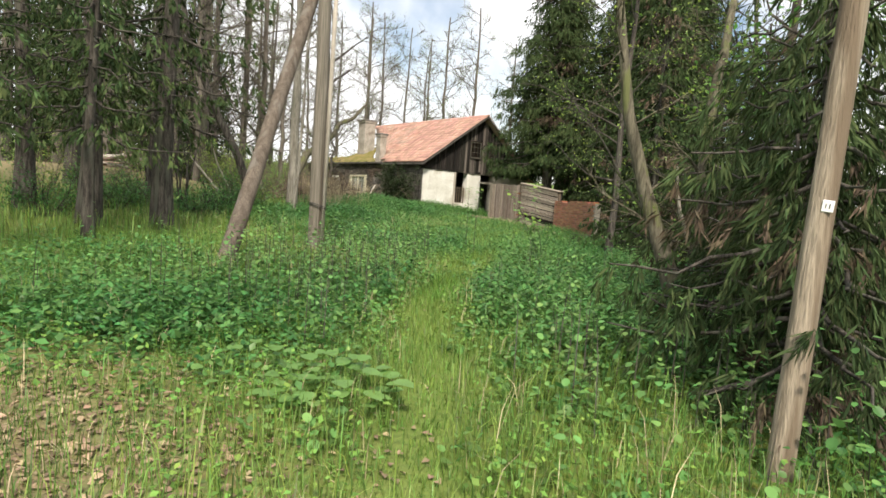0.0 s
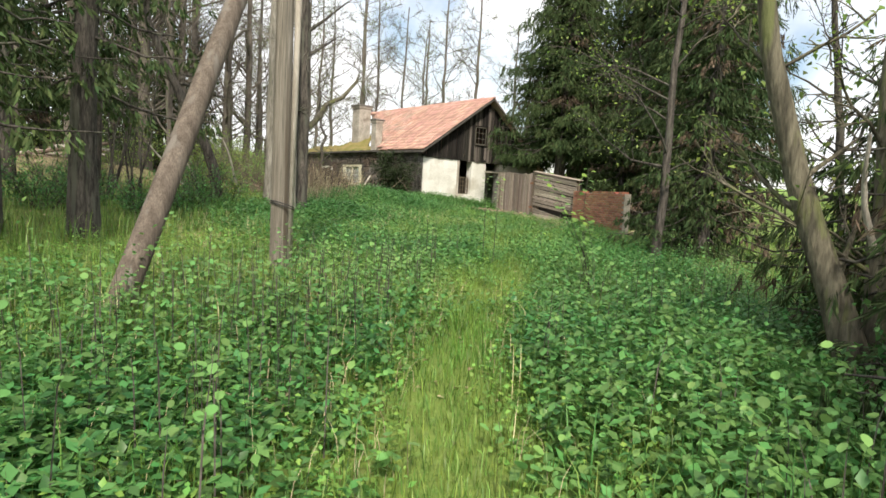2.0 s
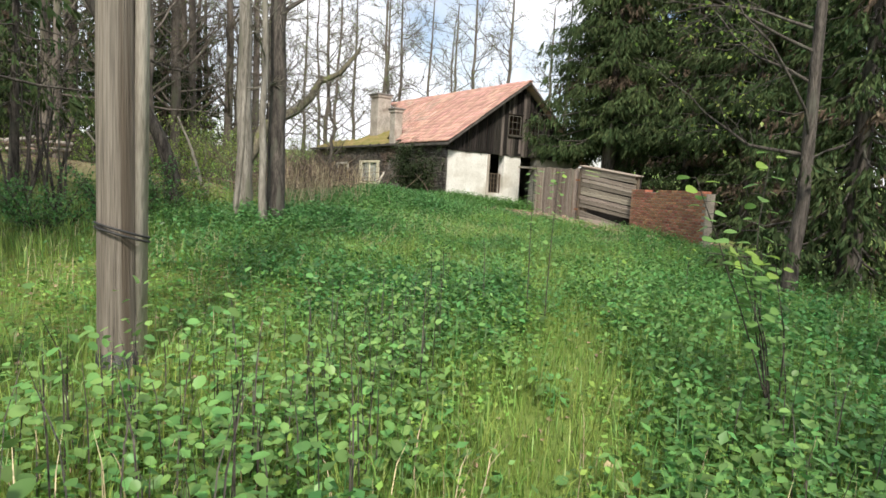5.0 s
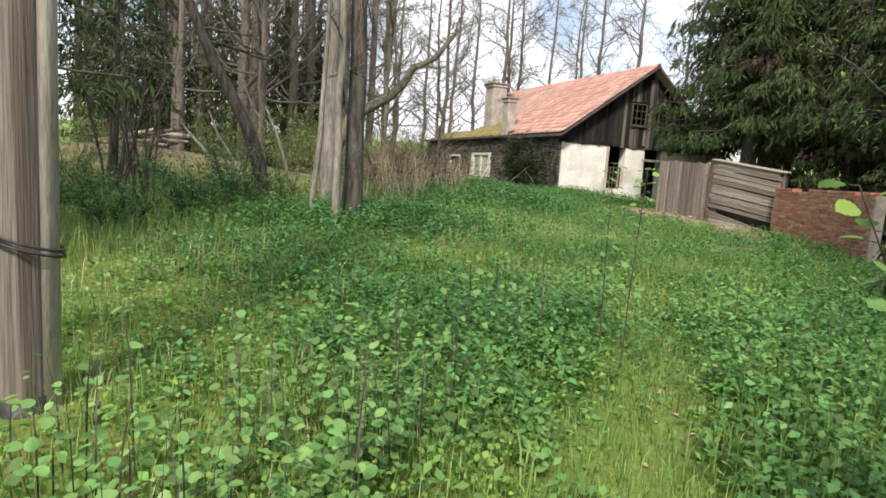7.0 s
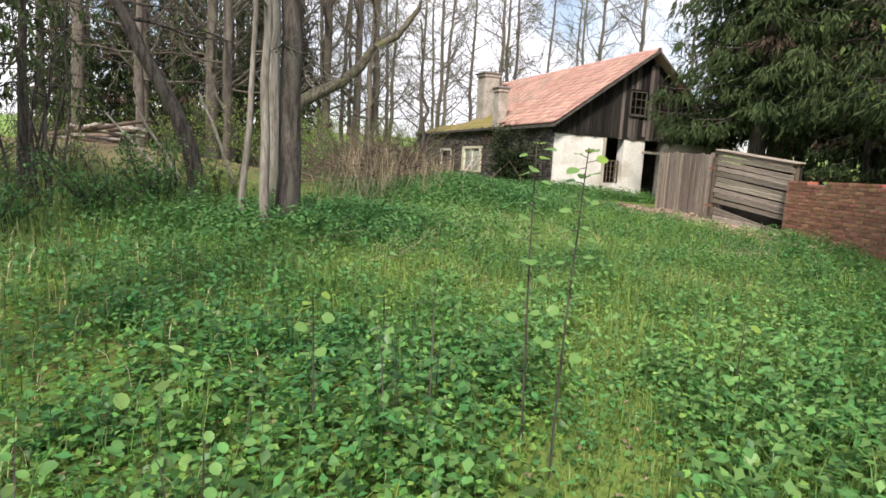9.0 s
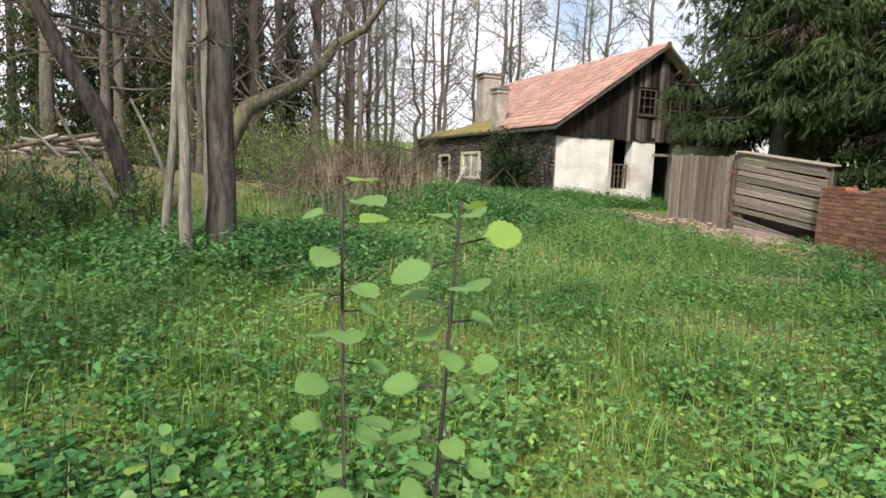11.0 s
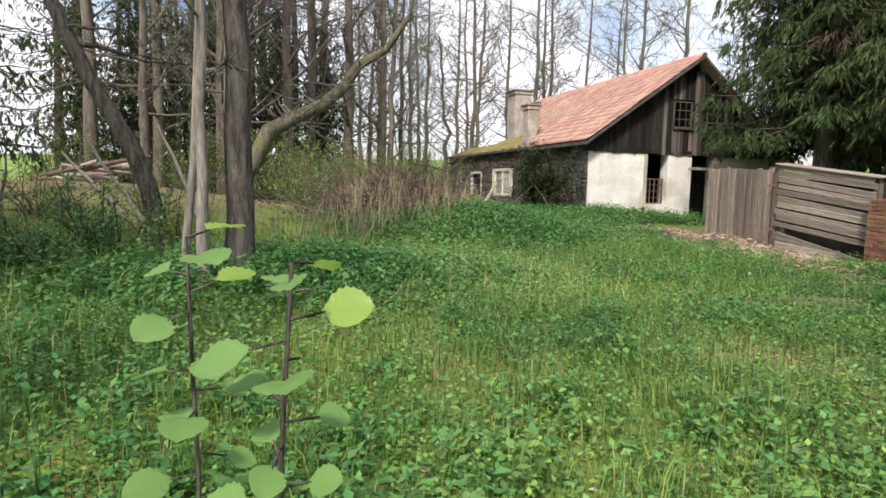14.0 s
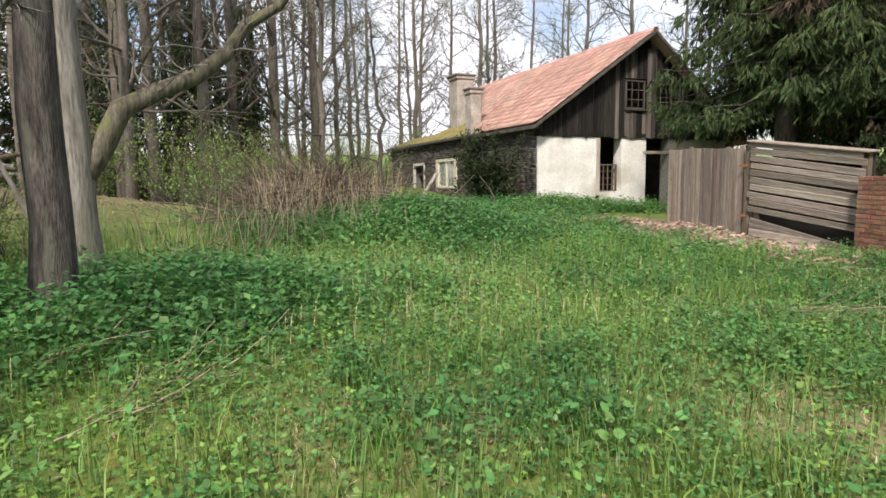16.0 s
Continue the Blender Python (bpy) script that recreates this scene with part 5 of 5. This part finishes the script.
def grass(name, n, lo, hi, spread, hmin, hmax, mat, label, seed, only=None, width=0.005):
    rng = np.random.default_rng(seed)
    p = strew(n, lo, hi, spread, rng)
    td = trail_distance(p[:, 0], p[:, 1])
    keep = only(p, td, rng)
    p, td = p[keep], td[keep]
    m = len(p)
    hgt = rng.uniform(hmin, hmax, m) * (0.7 + 0.6 * patchy(p, 0.9, seed))
    me = np_mesh(name, *blades(on_ground(p), hgt, rng.uniform(0.6, 1.5, m) * width, hgt * rng.uniform(0.1, 0.75, m), rng.uniform(0, 6.28, m)), mat)
    tagged(new(name, me), label, "grass", kind="stuff")


def herbs(name, p, hgt, levels, per, size, mat, label, seed, stem=None, ratio=0.6, flat=0.5, jit=0.03, wide=0.02, round_=False):
    """Leafy herbs: leaves in whorls up a stem."""
    rng = np.random.default_rng(seed)
    m = len(p)
    b = on_ground(p)
    tilt = rng.normal(0, 0.12, (m, 2))
    P, W, L = [], [], []
    for lv in range(levels):
        k = (lv + 0.7) / levels
        for q in range(per):
            a = rng.uniform(0, 6.28, m) if per == 1 else (lv * 1.57 + q * 6.28 / per + rng.normal(0, 0.35, m))
            c = b + np.column_stack([tilt * (hgt * k)[:, None], hgt * k]) + rng.normal(0, jit, (m, 3))
            d = np.column_stack([np.cos(a), np.sin(a), rng.normal(-0.05, flat, m)])
            P.append(c + d * wide), W.append(d), L.append(rng.uniform(0.65, 1.3, m) * size * (1.15 - 0.45 * k))
    P, W, L = np.concatenate(P), np.concatenate(W), np.concatenate(L)
    up = np.array([[0, 0, 1.0]]) + rng.normal(0, 0.25, P.shape)
    v, f = round_leaves(P, W, up, L, L * ratio) if round_ else small_leaves(P, W, up, L, L * ratio)
    tagged(new(name, np_mesh(name, v, f, mat)), label, "plants", kind="stuff")
    if stem:
        az = rng.uniform(0, 6.28, m)
        v, f = blades(b, hgt, np.full(m, 0.008), np.linalg.norm(tilt, axis=1) * hgt, np.arctan2(tilt[:, 1], tilt[:, 0]))
        tagged(new(name + "_stalk", np_mesh(name + "_stalk", v, f, stem)), label + ", their stalks", "plants", kind="stuff")


grass("meadow_grass", 170000, 0.13, 0.64, 9.0, 0.08, 0.30, M_GRASS, "rank green meadow grass", 201, lambda p, td, rng: (td > rng.uniform(0.05, 0.5, len(p))) & (patchy(p, 0.7, 3) > rng.uniform(0.0, 0.65, len(p))))
grass("trail_grass", 60000, 0.10, 0.72, 1.6, 0.04, 0.15, M_GRASS_TRAIL, "short trodden yellow-green grass on the trail", 202, lambda p, td, rng: td < np.abs(rng.normal(0.3, 0.22, len(p))))
grass("yard_grass", 42000, 0.52, 0.88, 7.0, 0.05, 0.17, M_GRASS, "short tufty grass before the house", 203, lambda p, td, rng: (p[:, 1] > -18) & (patchy(p, 0.9, 8) > rng.uniform(0.1, 0.8, len(p))))
grass("dry_grass", 18000, 0.14, 0.86, 8.0, 0.12, 0.4, M_SHEATH, "dry straw-coloured grass stems", 204, lambda p, td, rng: (td > 0.2) & (patchy(p, 0.6, 5) > rng.uniform(0.35, 0.9, len(p))), 0.004)
grass("far_grass", 60000, 0.35, 0.95, 17.0, 0.2, 0.5, M_GRASS, "long grass at the edge of the clearing", 205, lambda p, td, rng: (td > 6.0) & ~((p[:, 0] < -9.5) & (p[:, 1] > -4.5 + rng.normal(0, 1, len(p)))), 0.012)

rng1 = np.random.default_rng(11)


def bare(p):
    return bump_at(p[:, 0], p[:, 1], -20.6, -23.6, 1.0, 1.9) + bump_at(p[:, 0], p[:, 1], -7.0, -14.0, 0.5, 0.9) + bump_at(p[:, 0], p[:, 1], -5.0, -12.0, 0.5, 1.0)


def pick(n, lo, hi, spread, gap, scale, seed, lo_p, hi_p, most):
    """Strewn points off the trail, thinned into drifts."""
    p = strew(n, lo, hi, spread, rng1)
    td = trail_distance(p[:, 0], p[:, 1])
    ok = (td > gap * rng1.uniform(0.6, 1.5, len(p))) & (patchy(p, scale, seed) > rng1.uniform(lo_p, hi_p, len(p))) & (bare(p) < rng1.uniform(0.2, 0.7, len(p)))
    return p[ok][:most]


p = pick(30000, 0.13, 0.6, 6.0, 0.5, 0.55, 12, 0.3, 0.8, 7000)
herbs("nettles", p, rng1.uniform(0.14, 0.42, len(p)), 5, 2, 0.08, M_NETTLE, "dense dark green nettles along the trail", 12, M_NETTLE, 0.62)
p = np.concatenate([np.column_stack([rng1.normal(-13.6, 1.5, 3000), rng1.normal(-23.2, 1.2, 3000)]), np.column_stack([rng1.normal(-18.2, 0.9, 900), rng1.normal(-21.0, 0.8, 900)])])
p = p[(trail_distance(p[:, 0], p[:, 1]) > 0.5) & (np.hypot(p[:, 0] + 17.3, p[:, 1] + 18.9) > 1.2)]
herbs("nettle_patch", p, np.where(p[:, 0] < -16, 0.6, 1.0) * rng1.uniform(0.2, 0.5, len(p)), 5, 2, 0.09, M_NETTLE, "thick patch of dark nettles beside the trail", 16, M_NETTLE, 0.62)
p = pick(70000, 0.11, 0.88, 7.0, 0.3, 0.8, 31, 0.0, 0.7, 20000)
herbs("ground_herbs", p, rng1.uniform(0.04, 0.2, len(p)), 3, 3, 0.048, M_HERB, "low light green herbs covering the ground", 13, None, 0.75, 0.5, 0.05)
p = pick(40000, 0.50, 0.84, 5.5, 0.0, 1.1, 57, 0.0, 0.7, 11000)
herbs("yard_herbs", p, rng1.uniform(0.04, 0.2, len(p)), 3, 3, 0.042, M_NETTLE, "small dark herbs mixed into the yard grass", 18, None, 0.75, 0.5, 0.05)
p = pick(5000, 0.12, 0.8, 4.0, 0.2, 0.8, 71, 0.2, 0.8, 800)
p = p[(walked_distance(p[:, 0], p[:, 1]) > 0.25) & ((p[:, 1] < -17.5) | (rng1.random(len(p)) < 0.4))]
herbs("broad_herbs", p, rng1.uniform(0.06, 0.25, len(p)), 3, 3, 0.075, M_ALDER, "broad-leaved light green weeds in the grass", 17, None, 0.8, 0.5, 0.04, round_=True)
cl = strew(150, 0.5, 0.9, 5.0, np.random.default_rng(620))
cr = np.random.default_rng(621)
p = np.concatenate([c + cr.normal(0, cr.uniform(0.1, 0.3), (cr.integers(14, 42), 2)) for c in cl])
p = p[walked_distance(p[:, 0], p[:, 1]) > 0.3]
herbs("herb_clumps", p, cr.uniform(0.1, 0.34, len(p)), 4, 2, 0.07, M_NETTLE, "leafy dark clumps standing in the yard grass", 622, M_NETTLE, 0.66)
cl = strew(260, 0.2, 0.9, 6.5, np.random.default_rng(630))
p = np.concatenate([c + cr.normal(0, 0.11, (70, 2)) for c in cl])
p = p[walked_distance(p[:, 0], p[:, 1]) > 0.2]
hh = cr.uniform(0.12, 0.38, len(p))
tagged(new("grass_tufts", np_mesh("grass_tufts", *blades(on_ground(p), hh, cr.uniform(0.004, 0.009, len(p)), hh * cr.uniform(0.2, 0.9, len(p)), cr.uniform(0, 6.28, len(p))), M_GRASS_TRAIL)), "bright yellow-green tufts of long grass", "grass", kind="stuff")
q = np.column_stack([rng1.normal(-5.9, 1.5, 4600), rng1.normal(-4.6, 1.3, 4600)])
q = np.concatenate([q, np.column_stack([rng1.normal(0.8, 1.6, 1800), rng1.normal(-0.9, 0.4, 1800)]), np.column_stack([rng1.normal(-11.0, 1.4, 2200), rng1.normal(-9.7, 0.8, 2200)]), np.column_stack([rng1.normal(-2.6, 1.3, 1800), rng1.normal(-1.4, 0.9, 1800)])])
q = q[(q[:, 1] < -0.25) & (np.hypot(q[:, 0] + 11.38, q[:, 1] + 9.9) > 0.3)]
herbs("nettle_bank", q, rng1.uniform(0.2, 0.5, len(q)), 5, 2, 0.095, M_NETTLE, "dark mound of nettles before the house", 14, M_NETTLE, 0.62)
p = pick(9000, 0.30, 0.56, 4.2, 0.7, 0.8, 44, 0.3, 0.85, 950)
p = p[(walked_distance(p[:, 0], p[:, 1]) > 0.42) & (p[:, 1] < -17.2 + rng1.normal(0, 0.5, len(p)))]
herbs("alder_seedlings", p, rng1.uniform(0.35, 0.98, len(p)), 11, 1, 0.058, M_ALDER, "crowd of knee-high alder seedlings with round leaves", 15, M_BARK, 0.85, 0.55, 0.012, 0.03, True)


for i, (x, y, r_, n_) in enumerate(((-7.0, -14.0, 0.8, 700), (-5.0, -12.0, 0.8, 800), (-9.2, -13.0, 0.5, 300), (-3.4, -12.4, 0.7, 700), (-20.4, -23.5, 1.2, 700))):
    p = np.column_stack([rng1.normal(x, r_, n_), rng1.normal(y, r_, n_)])
    hh = rng1.uniform(0.04, 0.12, n_)
    tagged(new("straw_tuft", np_mesh("straw_tuft", *blades(on_ground(p), hh, np.full(n_, 0.004), hh * rng1.uniform(0.9, 2.2, n_), rng1.uniform(0, 6.28, n_)), M_SHEATH)), "flattened dry straw on bare earth", "grass", kind="stuff")


def alder_sapling(x, y, h, levels, size, label, seed, tilt=(0, 0), stems=1, parent_name="alder_sapling"):
    rng = np.random.default_rng(seed)
    s = base(parent_name, x, y, float(height(x, y)))
    P, W, L, lines = [], [], [], []
    for q in range(stems):
        a0 = rng.uniform(0, 6.28)
        way = (tilt[0] + (0.13 * math.cos(a0) if stems > 1 else 0), tilt[1] + (0.13 * math.sin(a0) if stems > 1 else 0), 1.0)
        line = wander(rng, (0, 0, 0), way, h * (1 if q == 0 else rng.uniform(0.6, 1.0)), 9, 0.012 if stems == 1 else 0.06)
        lines.append((line, np.linspace(0.0065, 0.0025, 9)))
        for i in range(levels):
            k = (0.25 + 0.75 * ((i + 1) / levels) ** 0.55) * 8
            j = min(int(k), 7)
            c = line[j] + (line[j + 1] - line[j]) * (k - j)
            a = i * 2.4 + rng.uniform(-0.4, 0.4)
            d = np.array([math.cos(a), math.sin(a), rng.uniform(-0.25, 0.35)])
            lines.append((np.array([c, c + d * 0.02, c + d * 0.04]), np.array([0.002, 0.0018, 0.0015])))
            P.append(c + d * 0.035), W.append(d), L.append(size * rng.uniform(0.7, 1.2))
    mesh_part("stem", tubes(lines, 5), M_BARK, s)
    n = len(P)
    for i in range(n):
        young = i % levels > levels - 5
        v, f = ribbed_leaf(rng, P[i], W[i], np.array([rng.uniform(-0.4, 0.4), rng.uniform(-0.9, 0.1), 0.9]), L[i], L[i] * 0.9)
        mesh_part("leaf", (v, f), M_ALDER_YOUNG if young and rng.random() < 0.6 else M_ALDER, s, True)
    tagged(s, label, "sapling", "young alders")


alder_sapling(-11.27, -17.36, 1.48, 30, 0.056, "young alder with round fresh leaves on a dark stem", 401, (0.03, 0.02))
alder_sapling(-11.26, -17.09, 1.47, 25, 0.06, "slender young alder with pale serrated leaves", 402, (-0.02, 0.0))
alder_sapling(-11.78, -19.8, 1.7, 20, 0.075, "small branching alder bush at the edge of the trail", 403, (-0.24, 0.08), 6, "alder_bush")
alder_sapling(-8.9, -17.4, 0.7, 8, 0.06, "small alder shoot in the grass", 404)
alder_sapling(-9.6, -16.9, 0.5, 7, 0.06, "small alder shoot in the grass", 405)
alder_sapling(-12.2, -16.7, 0.75, 9, 0.065, "small alder shoot in the grass", 406)
alder_sapling(-11.7, -16.2, 0.6, 9, 0.06, "small alder shoot in the grass", 407)


def fallen_stalks(x, y, rz, n, ln, seed):
    rng = np.random.default_rng(seed)
    b = base("fallen_stalks", x, y, float(height(x, y)), rz)
    lines = []
    for i in range(n):
        p0 = (rng.normal(-ln / 2, 0.25), rng.normal(0, 0.12), rng.uniform(0.02, 0.12))
        lines.append((wander(rng, p0, (1, rng.normal(0, 0.3), rng.normal(0, 0.05)), ln * rng.uniform(0.25, 0.9), 6, 0.14), np.linspace(rng.uniform(0.003, 0.007), 0.002, 6)))
    mesh_part("stalk_tangle", tubes(lines, 4), M_STRAW, b, kind="stuff")
    tagged(b, "bleached dry stalks lying flat on the grass", "stalks")


fallen_stalks(-10.05, -11.9, 45, 30, 1.3, 601)
fallen_stalks(-10.6, -11.0, 30, 14, 0.9, 602)
fallen_stalks(-4.6, -12.7, -35, 34, 1.0, 604)
fallen_stalks(-16.9, -21.2, 65, 12, 0.9, 605)
stalk_rng = np.random.default_rng(610)
for x, y, h, n in ((-9.4, -6.6, 1.3, 26), (-9.0, -5.6, 1.2, 34), (-8.3, -5.4, 1.1, 30), (-10.2, -7.4, 1.0, 22), (-7.4, -5.6, 1.0, 24)):
    d = base("dry_stalk_clump", x, y, float(height(x, y)))
    ls = [(wander(stalk_rng, (stalk_rng.normal(0, 0.35), stalk_rng.normal(0, 0.3), 0), (stalk_rng.normal(0, 0.3), stalk_rng.normal(0, 0.3), 1), h * stalk_rng.uniform(0.5, 1.15), 5, 0.07), [0.006, 0.005, 0.004, 0.004, 0.003]) for _ in range(n)]
    mesh_part("stalk_tangle", tubes(ls, 4), M_STRAW, d, kind="stuff")
    tagged(d, "upright clump of bleached dry stalks by the nettles", "stalks")


def burdock(x, y, n, size, seed):
    rng = np.random.default_rng(seed)
    s = base("broad_leaf_clump", x, y, float(height(x, y)))
    for i in range(n):
        a, r = rng.uniform(0, 6.28), 0.42 * math.sqrt(rng.random())
        p0 = np.array([r * math.cos(a), r * math.sin(a), rng.uniform(0.08, 0.26)])
        v, f = round_leaves(p0[None], np.array([[math.cos(a), math.sin(a), rng.uniform(-0.2, 0.3)]]), np.array([[0, 0, 1.0]]), np.array([size * rng.uniform(0.7, 1.3)]), np.array([size * rng.uniform(0.7, 1.2)]))
        mesh_part("leaf", (v, f), M_ALDER, s, True)
    tagged(s, "clump of broad pale green leaves beside the trail", "plant")


burdock(-18.2, -23.85, 42, 0.12, 501)
burdock(-18.45, -23.3, 18, 0.1, 502)
lit = np.concatenate([np.column_stack([rng1.normal(-20.6, 1.1, 5000), rng1.normal(-23.7, 0.9, 5000)]), np.column_stack([rng1.normal(-14.5, 3.5, 6000), rng1.normal(-0.5, 2.5, 6000)]), np.column_stack([rng1.uniform(-18, -3, 3500), rng1.uniform(-22, -9, 3500)])])
v, f = leaves(on_ground(lit) + [0, 0, 0.02], np.column_stack([rng1.normal(0, 1, (len(lit), 2)), rng1.normal(0, 0.15, len(lit))]), np.array([[0, 0, 1.0]]) + rng1.normal(0, 0.3, (len(lit), 3)), rng1.uniform(0.03, 0.08, len(lit)), rng1.uniform(0.02, 0.05, len(lit)))
tagged(new("fallen_leaves", np_mesh("fallen_leaves", v, f, M_LITTER)), "brown fallen leaves on bare earth", "leaves", kind="stuff")
